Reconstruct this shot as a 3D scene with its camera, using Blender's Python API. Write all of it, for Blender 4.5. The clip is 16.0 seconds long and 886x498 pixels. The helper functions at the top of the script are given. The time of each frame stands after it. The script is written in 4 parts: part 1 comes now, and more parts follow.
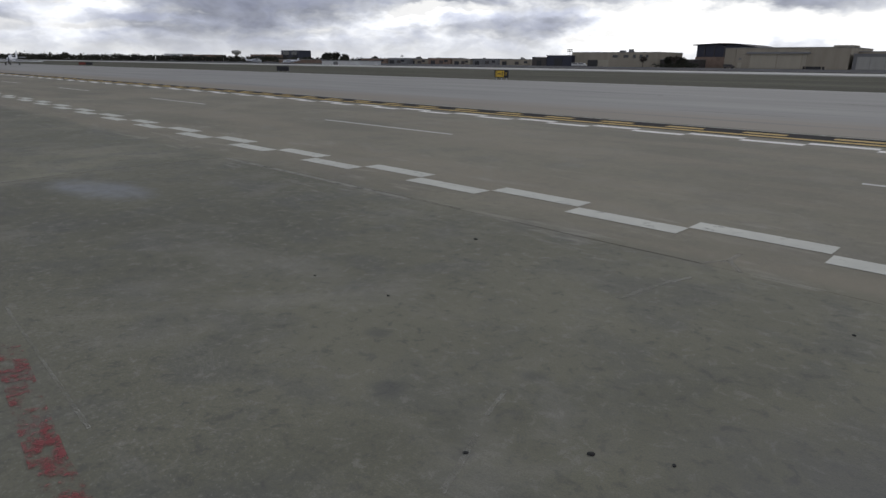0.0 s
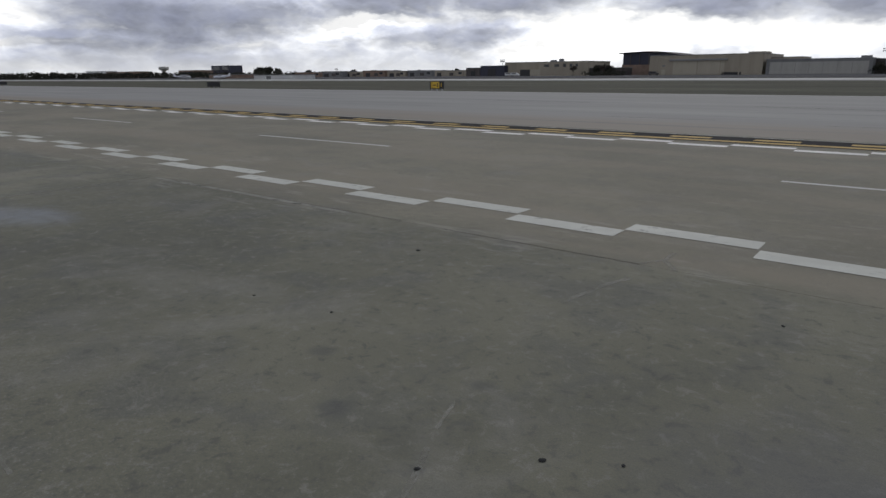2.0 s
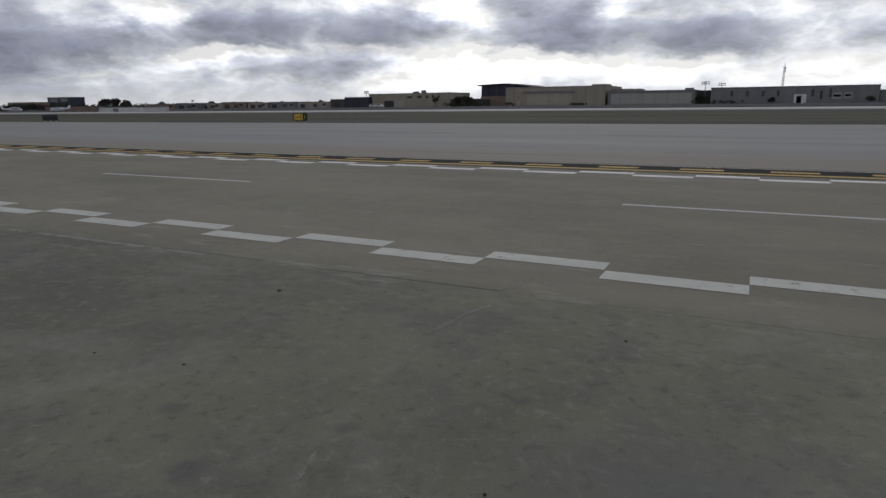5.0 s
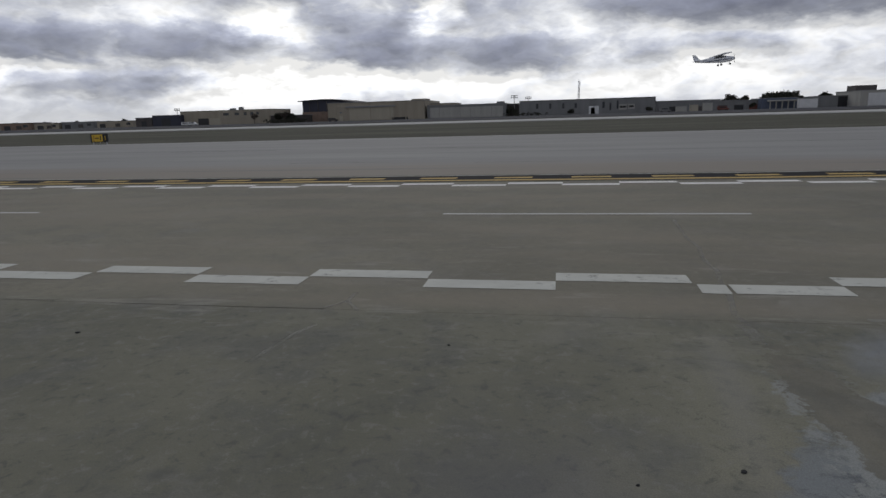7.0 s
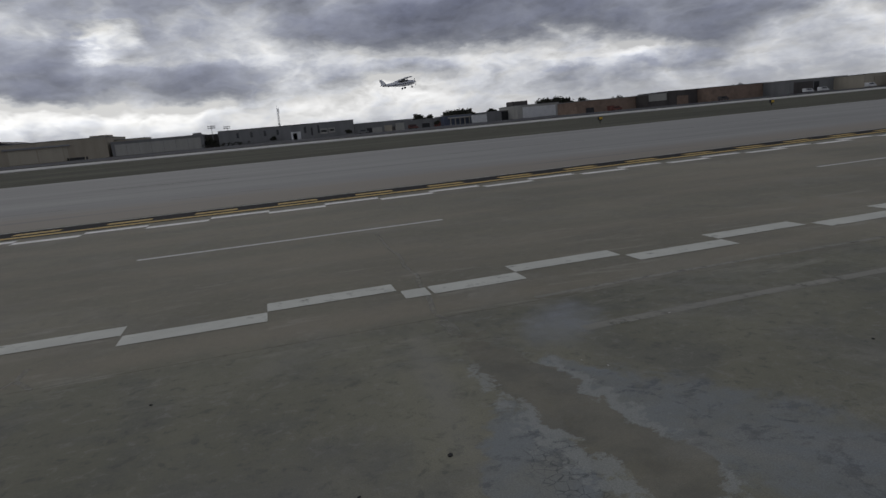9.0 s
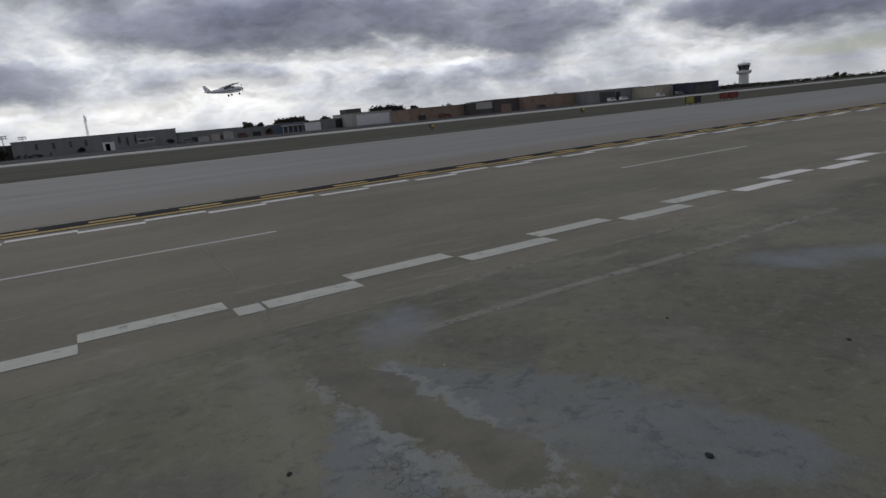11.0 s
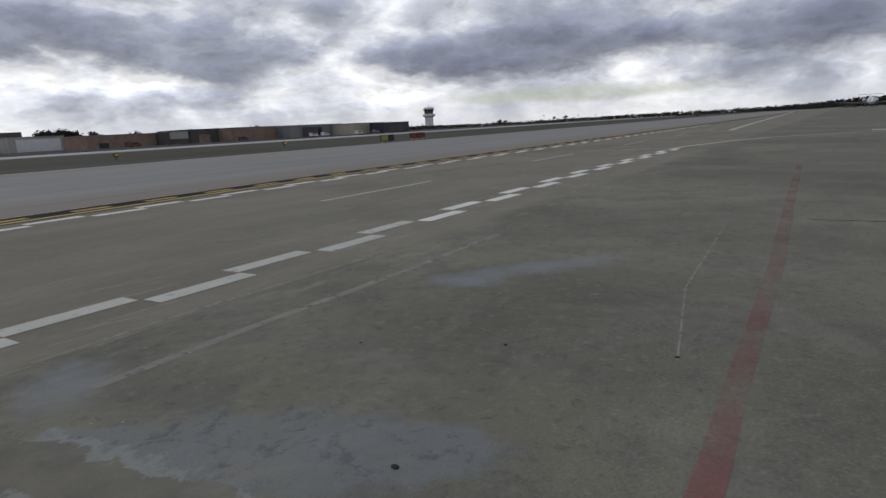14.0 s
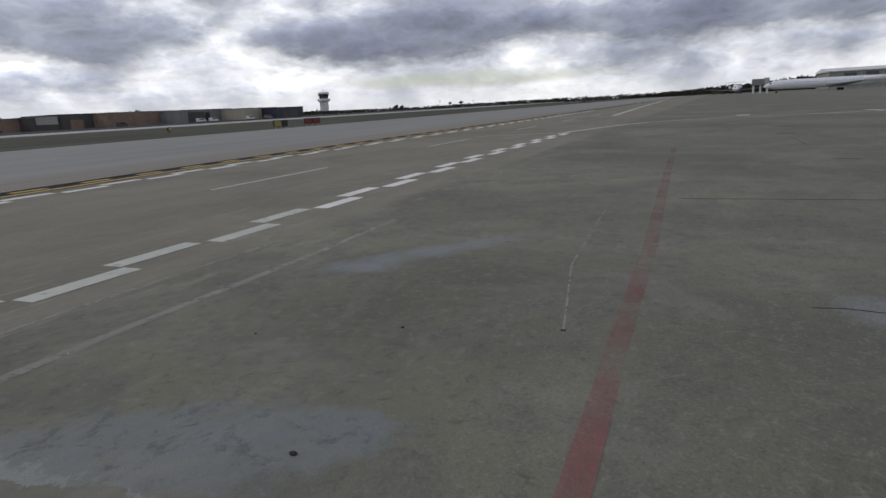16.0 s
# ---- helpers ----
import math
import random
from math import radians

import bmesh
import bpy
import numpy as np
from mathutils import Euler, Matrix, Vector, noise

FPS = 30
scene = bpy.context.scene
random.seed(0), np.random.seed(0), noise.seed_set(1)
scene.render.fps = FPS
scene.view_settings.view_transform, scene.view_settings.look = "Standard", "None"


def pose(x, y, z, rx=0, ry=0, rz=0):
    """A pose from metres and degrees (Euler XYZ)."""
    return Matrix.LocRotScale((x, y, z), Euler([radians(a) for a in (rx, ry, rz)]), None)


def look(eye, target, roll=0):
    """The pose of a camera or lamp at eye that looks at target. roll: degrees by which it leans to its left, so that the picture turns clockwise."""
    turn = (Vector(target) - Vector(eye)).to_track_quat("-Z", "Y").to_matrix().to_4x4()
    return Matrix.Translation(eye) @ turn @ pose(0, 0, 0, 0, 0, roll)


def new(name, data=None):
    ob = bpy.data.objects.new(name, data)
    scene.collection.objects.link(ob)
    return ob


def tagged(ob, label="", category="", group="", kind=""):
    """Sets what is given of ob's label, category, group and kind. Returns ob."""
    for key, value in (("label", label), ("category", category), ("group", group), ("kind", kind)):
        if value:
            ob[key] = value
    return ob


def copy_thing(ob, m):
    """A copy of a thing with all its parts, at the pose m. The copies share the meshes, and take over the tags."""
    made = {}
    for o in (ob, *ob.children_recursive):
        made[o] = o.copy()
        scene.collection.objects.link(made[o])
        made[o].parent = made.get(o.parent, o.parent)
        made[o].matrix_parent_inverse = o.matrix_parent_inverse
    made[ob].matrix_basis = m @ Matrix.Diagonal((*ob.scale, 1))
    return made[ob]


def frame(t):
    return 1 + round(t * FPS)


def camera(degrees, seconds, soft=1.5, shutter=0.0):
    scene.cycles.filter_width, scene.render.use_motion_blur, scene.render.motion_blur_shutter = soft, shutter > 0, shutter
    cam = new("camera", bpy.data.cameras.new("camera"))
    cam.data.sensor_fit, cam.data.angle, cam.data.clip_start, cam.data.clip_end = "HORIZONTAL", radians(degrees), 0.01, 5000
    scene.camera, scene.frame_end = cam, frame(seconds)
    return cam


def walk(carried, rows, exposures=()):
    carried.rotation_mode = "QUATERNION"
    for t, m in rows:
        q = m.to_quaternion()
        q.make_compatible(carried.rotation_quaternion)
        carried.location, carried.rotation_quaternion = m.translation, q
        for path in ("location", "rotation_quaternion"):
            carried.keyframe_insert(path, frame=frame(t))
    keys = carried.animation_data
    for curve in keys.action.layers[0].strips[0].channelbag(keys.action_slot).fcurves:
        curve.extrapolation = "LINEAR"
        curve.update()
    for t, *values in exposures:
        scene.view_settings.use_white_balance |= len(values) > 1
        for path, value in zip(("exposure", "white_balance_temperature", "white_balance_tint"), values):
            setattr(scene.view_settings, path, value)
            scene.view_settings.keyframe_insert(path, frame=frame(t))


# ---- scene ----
cam = camera(71.0, 16.0)
PATH = [
    (0, (-0.152, -5.471, 1.493), (-1.478, -4.089, 0.917), 0.6),
    (0.5, (-0.15, -5.457, 1.486), (-1.453, -4.047, 0.923), -0.5),
    (1, (-0.169, -5.444, 1.479), (-1.427, -3.991, 0.925), -0.3),
    (1.5, (-0.168, -5.441, 1.483), (-1.396, -3.961, 0.935), -0.3),
    (2, (-0.167, -5.444, 1.489), (-1.362, -3.935, 0.947), -0.5),
    (2.5, (-0.197, -5.469, 1.48), (-1.471, -4.03, 0.927), -0.2),
    (3, (-0.176, -5.453, 1.489), (-1.468, -4.023, 0.957), -0.6),
    (3.5, (-0.129, -5.42, 1.496), (-1.31, -3.883, 1.001), -0.6),
    (4, (-0.136, -5.398, 1.51), (-1.198, -3.771, 1.037), -0.4),
    (6.3, (-0.018, -5.399, 1.549), (-0.557, -3.522, 1.117), -1.3),
    (6.5, (-0.016, -5.39, 1.539), (-0.492, -3.495, 1.113), -1.3),
    (7, (0.008, -5.394, 1.545), (-0.355, -3.472, 1.124), -1.7),
    (7.5, (0.022, -5.393, 1.554), (-0.233, -3.45, 1.152), -2.1),
    (8, (0.074, -5.383, 1.545), (-0.002, -3.422, 1.159), -3.0),
    (8.5, (0.12, -5.384, 1.549), (0.38, -3.435, 1.18), -4.1),
    (9, (0.165, -5.401, 1.54), (0.674, -3.508, 1.144), -5.3),
    (9.5, (0.191, -5.444, 1.55), (0.905, -3.621, 1.143), -6.2),
    (10, (0.215, -5.439, 1.537), (1.034, -3.66, 1.132), -6.3),
    (10.2, (0.22, -5.437, 1.536), (1.078, -3.677, 1.129), -6.4),
    (12.3, (0.190, -5.430, 1.553), (1.243, -3.782, 1.132), -3.9),
    (12.5, (0.185, -5.453, 1.553), (1.251, -3.810, 1.147), -4.05),
    (13, (0.198, -5.483, 1.571), (1.456, -3.974, 1.197), -4.3),
    (13.5, (0.227, -5.514, 1.556), (1.641, -4.152, 1.175), -3.4),
    (14, (0.278, -5.544, 1.539), (1.921, -4.471, 1.153), -3.1),
    (14.5, (0.271, -5.585, 1.544), (2.025, -4.712, 1.144), -3.4),
    (15, (0.258, -5.608, 1.543), (2.066, -4.853, 1.142), -3.9),
    (15.5, (0.24, -5.613, 1.544), (2.009, -4.794, 1.095), -3.1),
    (16, (0.244, -5.614, 1.542), (2.026, -4.824, 1.095), -3.0),
]
EXPOSURES = [(0, 0.08), (2, 0.06), (3.5, -0.06), (4.2, -0.15), (5.5, -0.20), (7, -0.25), (8, -0.38), (9, -0.60), (10, -0.50), (12.5, -0.28), (13.5, -0.12), (14.5, 0.05), (16, 0.08)]
walk(cam, [(t, look(eye, target, roll)) for t, eye, target, roll in PATH], EXPOSURES)

# ---- light: overcast sky with bright gaps, veiled sun ahead of the road ----
SUN_AZ, SUN_EL = -14.0, 38.0
sun_way = Vector((math.sin(radians(SUN_AZ)) * math.cos(radians(SUN_EL)), math.cos(radians(SUN_AZ)) * math.cos(radians(SUN_EL)), math.sin(radians(SUN_EL))))
sun = new("sun", bpy.data.lights.new("sun", "SUN"))
sun.data.energy, sun.data.angle, sun.data.color = 0.5, radians(14), (1.0, 0.95, 0.88)
sun.matrix_world = look(sun_way * 100, (0, 0, 0))


class Nodes:
    """Small helper to wire node trees."""

    def __init__(self, tree):
        self.tree = tree
        tree.nodes.clear()

    def add(self, kind, **sets):
        n = self.tree.nodes.new(kind)
        for k, v in sets.items():
            setattr(n, k, v)
        return n

    def link(self, a, b):
        self.tree.links.new(a, b)

    def put(self, socket, v):
        if hasattr(v, "is_output"):
            self.link(v, socket)
        elif v is not None:
            socket.default_value = v

    def math(self, op, a, b=None, clamp=False):
        n = self.add("ShaderNodeMath", operation=op, use_clamp=clamp)
        self.put(n.inputs[0], a)
        self.put(n.inputs[1], b)
        return n.outputs[0]

    def vec(self, op, a, b=None):
        n = self.add("ShaderNodeVectorMath", operation=op)
        self.put(n.inputs[0], a)
        self.put(n.inputs[1], b)
        return n.outputs["Value"] if op in ("DOT_PRODUCT", "LENGTH", "DISTANCE") else n.outputs[0]

    def noise(self, v, scale, detail=4.0, rough=0.55, warp=0.0):
        n = self.add("ShaderNodeTexNoise")
        self.put(n.inputs["Vector"], v)
        n.inputs["Scale"].default_value, n.inputs["Detail"].default_value = scale, detail
        n.inputs["Roughness"].default_value, n.inputs["Distortion"].default_value = rough, warp
        return n.outputs[0]

    def ramp(self, v, *stops):
        n = self.add("ShaderNodeValToRGB")
        self.put(n.inputs[0], v)
        e = n.color_ramp.elements
        while len(e) < len(stops):
            e.new(0.5)
        for k, (p, c) in zip(e, stops):
            k.position, k.color = p, ((c, c, c, 1) if isinstance(c, (int, float)) else (*c, 1))
        return n.outputs[0]

    def step(self, v, lo, hi, a=0.0, b=1.0):
        n = self.add("ShaderNodeMapRange", interpolation_type="SMOOTHSTEP")
        self.put(n.inputs[0], v)
        for k, x in zip((1, 2, 3, 4), (lo, hi, a, b)):
            n.inputs[k].default_value = x
        return n.outputs[0]

    def mix(self, f, a, b, how="MIX"):
        n = self.add("ShaderNodeMix", data_type="RGBA", blend_type=how)
        self.put(n.inputs[0], f)
        for s, v in ((n.inputs[6], a), (n.inputs[7], b)):
            self.put(s, (*v, 1) if isinstance(v, tuple) and len(v) == 3 else v)
        return n.outputs[2]

    def scaled(self, v, x, y, z):
        n = self.add("ShaderNodeMapping")
        self.put(n.inputs[0], v)
        n.inputs["Scale"].default_value = (x, y, z)
        return n.outputs[0]


world = bpy.data.worlds.new("overcast_sky")
scene.world = world
world.use_nodes = True
w = Nodes(world.node_tree)
way = w.add("ShaderNodeTexCoord").outputs["Generated"]
split = w.add("ShaderNodeSeparateXYZ")
w.link(way, split.inputs[0])
up = w.math("MAXIMUM", split.outputs[2], 0.0)


def degrees_of(v):
    return w.math("MULTIPLY", v, 180.0 / math.pi)


bearing = degrees_of(w.math("ARCTAN2", split.outputs[0], split.outputs[1]))
height = degrees_of(w.math("ARCSINE", split.outputs[2]))
heap = w.scaled(way, 1.0, 1.0, 2.4)
drift = w.math("SUBTRACT", w.noise(heap, 4.6, 5.0, 0.58), 0.5)
curl = w.add("ShaderNodeTexNoise")
w.link(heap, curl.inputs["Vector"])
curl.inputs["Scale"].default_value, curl.inputs["Detail"].default_value = 12.0, 4.0
swirl = w.vec("SUBTRACT", curl.outputs[1], (0.5, 0.5, 0.5))
bulge = w.math("SUBTRACT", w.noise(w.vec("ADD", heap, (5.2, 1.7, 3.3)), 8.0, 7.0, 0.60), 0.5)

# heaped cloud banks: bearing, height, half width, half height, weight
BANKS = ((-72, 3.4, 7, 0.8, 0.5), (-58, 5.2, 10, 1.4, 0.9), (-61, 3.2, 8, 0.5, 0.5), (-38, 6.4, 11, 1.5, 0.85), (-9, 5.4, 12, 1.7, 0.95), (-18.5, 7.9, 5, 1.2, 0.6),
         (13.5, 5.2, 5, 0.8, 0.6), (20, 9.0, 14, 2.0, 1.0), (36, 3.9, 4.5, 0.7, 0.5), (39, 7.2, 8, 2.0, 0.85), (65, 6.5, 13, 1.7, 1.1), (92, 7.0, 14, 1.9, 1.2), (86, 3.7, 13, 1.0, 0.35), (27, 4.0, 2.2, 0.5, 0.35), (-37, 3.3, 9, 0.8, 0.55), (-64, 1.7, 15, 0.9, 0.5))
# breaks between them
BREAKS = ((-71, 2.4, 3, 0.5, 0.35), (-47, 4.3, 5, 0.6, 0.5), (-50, 7.4, 3, 1.1, 0.5), (-25, 3.3, 8, 1.5, 0.7), (-24.5, 8.2, 6, 1.4, 0.6), (-12, 9.0, 3, 0.9, 0.6), (4, 2.4, 14, 1.2, 0.3), (30, 5.2, 7, 1.2, 0.35), (52.6, 6.6, 3.5, 2.2, 0.25), (48, 3.2, 9, 1.0, 0.25))


def spread(b, h, at):
    """Soft oval round a bearing and height, fading from its middle to its rim."""
    u = w.math("MULTIPLY", w.math("SUBTRACT", b, at[0]), 1.0 / at[2])
    v = w.math("MULTIPLY", w.math("SUBTRACT", h, at[1]), 1.0 / at[3])
    return w.step(w.math("ADD", w.math("MULTIPLY", u, u), w.math("MULTIPLY", v, v)), 0.15, 1.9, at[4], 0.0)


def cloud_mass(lift):
    """Thickness of the cloud a little way above each line of sight."""
    b = w.math("ADD", bearing, w.math("MULTIPLY", drift, 20.0))
    h = w.math("ADD", w.math("ADD", height, lift), w.math("ADD", w.math("MULTIPLY", drift, 3.0), w.math("MULTIPLY", bulge, 3.0)))
    up_way = w.scaled(w.vec("ADD", way, (2.3, 7.1, 1.3 + math.radians(lift))), 1.0, 1.0, 2.0)
    total = w.math("ADD", 0.33, w.math("MULTIPLY", w.math("SUBTRACT", w.noise(up_way, 5.5, 9.0, 0.58), 0.5), 1.05))
    puff = w.add("ShaderNodeTexVoronoi", feature="F1")
    w.link(w.vec("ADD", up_way, w.vec("MULTIPLY", swirl, (0.12, 0.12, 0.12))), puff.inputs["Vector"])
    puff.inputs["Scale"].default_value, puff.inputs["Detail"].default_value, puff.inputs["Roughness"].default_value = 11.0, 3.0, 0.55
    total = w.math("ADD", total, w.math("MULTIPLY", w.math("SUBTRACT", 0.90, puff.outputs["Distance"]), 0.30))
    total = w.math("ADD", total, w.step(height, 4.0, 16.0, -0.05, 0.24))
    for at in BANKS:
        total = w.math("ADD", total, w.math("MULTIPLY", spread(b, h, at), 0.42))
    for at in BREAKS:
        total = w.math("SUBTRACT", total, w.math("MULTIPLY", spread(b, h, at), 0.50))
    return total


body = cloud_mass(0.0)
lit = w.math("SUBTRACT", body, cloud_mass(0.7))
cloud = w.ramp(body, (0.06, (1.12, 1.12, 1.10)), (0.20, (0.84, 0.86, 0.89)), (0.33, (0.57, 0.592, 0.642)), (0.48, (0.365, 0.387, 0.452)), (0.70, (0.25, 0.268, 0.334)), (1.0, (0.165, 0.180, 0.242)))
cloud = w.mix(1.0, cloud, w.math("MAXIMUM", w.math("MINIMUM", w.math("ADD", w.math("MULTIPLY", lit, 1.5), 1.0), 1.6), 0.72), "MULTIPLY")
facing = w.vec("DOT_PRODUCT", way, tuple(sun_way))
glow = w.math("POWER", w.math("MAXIMUM", facing, 0.0), 5.0)
cloud = w.mix(1.0, cloud, w.mix(glow, (0.945, 0.95, 0.985), (1.7, 1.68, 1.64)), "MULTIPLY")
cloud = w.mix(w.step(up, 0.0, 0.05, 0.55, 0.0), cloud, (0.72, 0.73, 0.745))
sky = w.add("ShaderNodeTexSky", sky_type="NISHITA", sun_disc=False)
sky.sun_elevation, sky.sun_rotation = radians(SUN_EL), radians(SUN_AZ)
gap = spread(w.math("ADD", bearing, w.math("MULTIPLY", bulge, 9.0)), w.math("ADD", height, w.math("MULTIPLY", bulge, 1.6)), (69, 2.3, 11, 0.7, 0.6))
sky_dim = w.mix(1.0, sky.outputs[0], (0.10, 0.10, 0.10), "MULTIPLY")
back = w.add("ShaderNodeBackground")
w.link(w.mix(gap, cloud, sky_dim), back.inputs[0])
back.inputs[1].default_value = 1.0
w.link(back.outputs[0], w.add("ShaderNodeOutputWorld").inputs[0])


# ---- materials ----
def material(name, rough=0.8, metal=0.0):
    m = bpy.data.materials.new(name)
    m.use_nodes = True
    n = Nodes(m.node_tree)
    out, b = n.add("ShaderNodeOutputMaterial"), n.add("ShaderNodeBsdfPrincipled")
    n.link(b.outputs[0], out.inputs[0])
    b.inputs["Roughness"].default_value, b.inputs["Metallic"].default_value = rough, metal
    b.inputs["Specular IOR Level"].default_value = 0.5 if rough < 0.6 else 0.12
    place = n.add("ShaderNodeNewGeometry").outputs["Position"]
    return m, n, b, place, out


def bump(n, b, height, depth, strength=1.0):
    k = n.add("ShaderNodeBump")
    k.inputs["Strength"].default_value, k.inputs["Distance"].default_value = strength, depth
    n.link(height, k.inputs["Height"])
    n.link(k.outputs[0], b.inputs["Normal"])


def plain(name, colour, rough=0.7, metal=0.0, vary=0.12, size=1.0, streak=False):
    """Paint, cladding or stucco with blotches at two scales and faint streaks."""
    m, n, b, p, _ = material(name, rough, metal)
    v = n.scaled(p, 1, 1, 0.15) if streak else p
    a = n.noise(v, 0.9 * size, 5.0, 0.6)
    c = n.noise(p, 14.0 * size, 3.0, 0.6)
    f = n.math("ADD", n.math("MULTIPLY", a, 0.7), n.math("MULTIPLY", c, 0.3))
    dark = tuple(x * (1 - 2 * vary) for x in colour)
    light = tuple(min(1, x * (1 + 1.6 * vary)) for x in colour)
    n.link(n.ramp(f, (0.3, dark), (0.5, colour), (0.72, light)), b.inputs["Base Color"])
    bump(n, b, c, 0.004, 0.4)
    return m


def blob(n, p, x, y, rx, ry, turn, ragged, soft=0.18, rough=1.3):
    """Mask of a ragged oval stain on the ground."""
    k = n.add("ShaderNodeMapping", vector_type="TEXTURE")
    n.link(p, k.inputs[0])
    k.inputs["Location"].default_value, k.inputs["Rotation"].default_value = (x, y, 0), (0, 0, radians(turn))
    k.inputs["Scale"].default_value = (rx, ry, 1)
    r = n.vec("LENGTH", k.outputs[0])
    r = n.math("ADD", r, n.math("MULTIPLY", n.math("SUBTRACT", ragged, 0.5), rough))
    return n.step(r, 1.0 - soft, 1.0 + soft * 0.3, 1.0, 0.0)


# apron concrete: weathered, olive grey, with pale skim-coat repairs and dark pits
concrete, n, b, p, _ = material("weathered_apron_concrete", 0.85)
b.inputs["Specular IOR Level"].default_value = 0.32
flatp = n.scaled(p, 1, 1, 0)
wide = n.noise(flatp, 0.22, 5.0, 0.6, 0.6)
mid = n.noise(flatp, 1.6, 6.0, 0.65, 0.4)
scuff = n.noise(n.scaled(p, 0.6, 1.8, 0), 1.2, 8.0, 0.7, 0.5)
grit = n.noise(flatp, 120.0, 2.0, 0.7)
stone = n.noise(flatp, 38.0, 3.0, 0.75)
col = n.ramp(wide, (0.34, (0.118, 0.116, 0.082)), (0.50, (0.166, 0.161, 0.113)), (0.66, (0.232, 0.222, 0.156)))
col = n.mix(n.step(mid, 0.45, 0.66, 0.0, 0.5), col, (0.108, 0.110, 0.098))
curl = n.noise(n.scaled(p, 0.9, 1.2, 0), 1.7, 10.0, 0.72, 0.9)
vein = n.math("ABSOLUTE", n.math("SUBTRACT", curl, 0.5))
vein = n.math("MULTIPLY", n.step(vein, 0.0, 0.035, 1.0, 0.0), n.step(n.noise(flatp, 0.8, 5.0, 0.6), 0.50, 0.66))
col = n.mix(n.math("MULTIPLY", vein, 0.18), col, (0.32, 0.31, 0.275))
fleck = n.noise(flatp, 9.0, 8.0, 0.74, 0.4)
col = n.mix(n.step(fleck, 0.53, 0.66, 0.0, 0.58), col, (0.245, 0.238, 0.196))
col = n.mix(n.step(fleck, 0.47, 0.35, 0.0, 0.6), col, (0.082, 0.083, 0.070))
col = n.mix(n.step(scuff, 0.56, 0.74, 0.0, 0.34), col, (0.28, 0.268, 0.225))
split = n.add("ShaderNodeSeparateXYZ")
n.link(p, split.inputs[0])
# the roadway lane is browner
lane = n.math("MULTIPLY", n.step(split.outputs[1], -0.9, -0.4), n.step(split.outputs[1], 8.6, 9.2, 1.0, 0.0))
rust = n.noise(n.scaled(p, 0.25, 1.0, 0), 0.6, 5.0, 0.6)
col = n.mix(n.math("MULTIPLY", lane, n.step(rust, 0.4, 0.65, 0.35, 0.75)), col, (0.268, 0.236, 0.172))
worn = n.math("MULTIPLY", n.step(split.outputs[1], -2.2, -0.6), n.step(split.outputs[1], 1.0, 3.6, 1.0, 0.0))
rub = n.noise(n.scaled(p, 0.45, 2.0, 0), 1.9, 9.0, 0.72, 0.5)
col = n.mix(n.math("MULTIPLY", worn, n.step(rub, 0.54, 0.66, 0.0, 0.5)), col, (0.34, 0.325, 0.27))
ragged = n.noise(flatp, 2.6, 9.0, 0.68, 0.5)
ragged_fine = n.noise(flatp, 5.0, 9.0, 0.7, 0.3)
skim = blob(n, p, 2.17, -3.2, 1.12, 0.50, -64, ragged_fine, 0.40)
for x, y, rx, ry, turn, soft in ((1.14, -3.05, 0.24, 0.72, -14, 0.14), (2.5, -3.85, 0.34, 0.50, 25, 0.4), (1.80, -2.45, 0.22, 0.62, 12, 0.2)):
    skim = n.math("MAXIMUM", skim, blob(n, p, x, y, rx, ry, turn, ragged_fine, soft))
haze = blob(n, p, 2.15, -1.3, 0.33, 0.55, -25, ragged, 0.7)
for x, y, rx, ry, turn in ((6.2, -2.75, 1.3, 0.30, -38), (5.5, -2.35, 0.3, 0.5, 10), (-8.2, -3.05, 1.0, 0.42, 12), (5.2, -6.7, 0.4, 0.3, 0)):
    haze = n.math("MAXIMUM", haze, blob(n, p, x, y, rx, ry, turn, ragged, 0.7))
skim_dark = n.math("MULTIPLY", skim, n.step(n.noise(n.scaled(p, 1.0, 1.15, 0), 4.2, 10.0, 0.76, 0.25), 0.52, 0.61))
mottle = n.step(n.noise(flatp, 3.1, 7.0, 0.65, 0.4), 0.34, 0.62, 0.6, 1.0)
col = n.mix(n.math("MULTIPLY", n.math("MULTIPLY", haze, mottle), 0.78), col, (0.245, 0.262, 0.275))
col = n.mix(n.math("MULTIPLY", n.math("MULTIPLY", skim, mottle), 0.85), col, (0.188, 0.208, 0.212))
col = n.mix(n.math("MULTIPLY", skim_dark, 0.72), col, (0.078, 0.082, 0.088))
cell = n.add("ShaderNodeTexVoronoi", feature="DISTANCE_TO_EDGE")
n.link(flatp, cell.inputs["Vector"])
cell.inputs["Scale"].default_value = 19.0
warp = n.math("ADD", cell.outputs["Distance"], n.math("MULTIPLY", n.math("SUBTRACT", n.noise(flatp, 14.0, 6.0, 0.7), 0.5), 0.22))
craze = n.math("MULTIPLY", n.step(warp, 0.0, 0.05, 1.0, 0.0), blob(n, p, 1.26, -3.12, 0.20, 0.42, -10, ragged_fine, 0.5))
col = n.mix(n.math("MULTIPLY", craze, 0.75), col, (0.05, 0.053, 0.056))
pale_strip = blob(n, p, 0.98, -1.9, 0.13, 1.15, -6, ragged, 0.9)
col = n.mix(n.math("MULTIPLY", pale_strip, 0.5), col, (0.25, 0.24, 0.20))
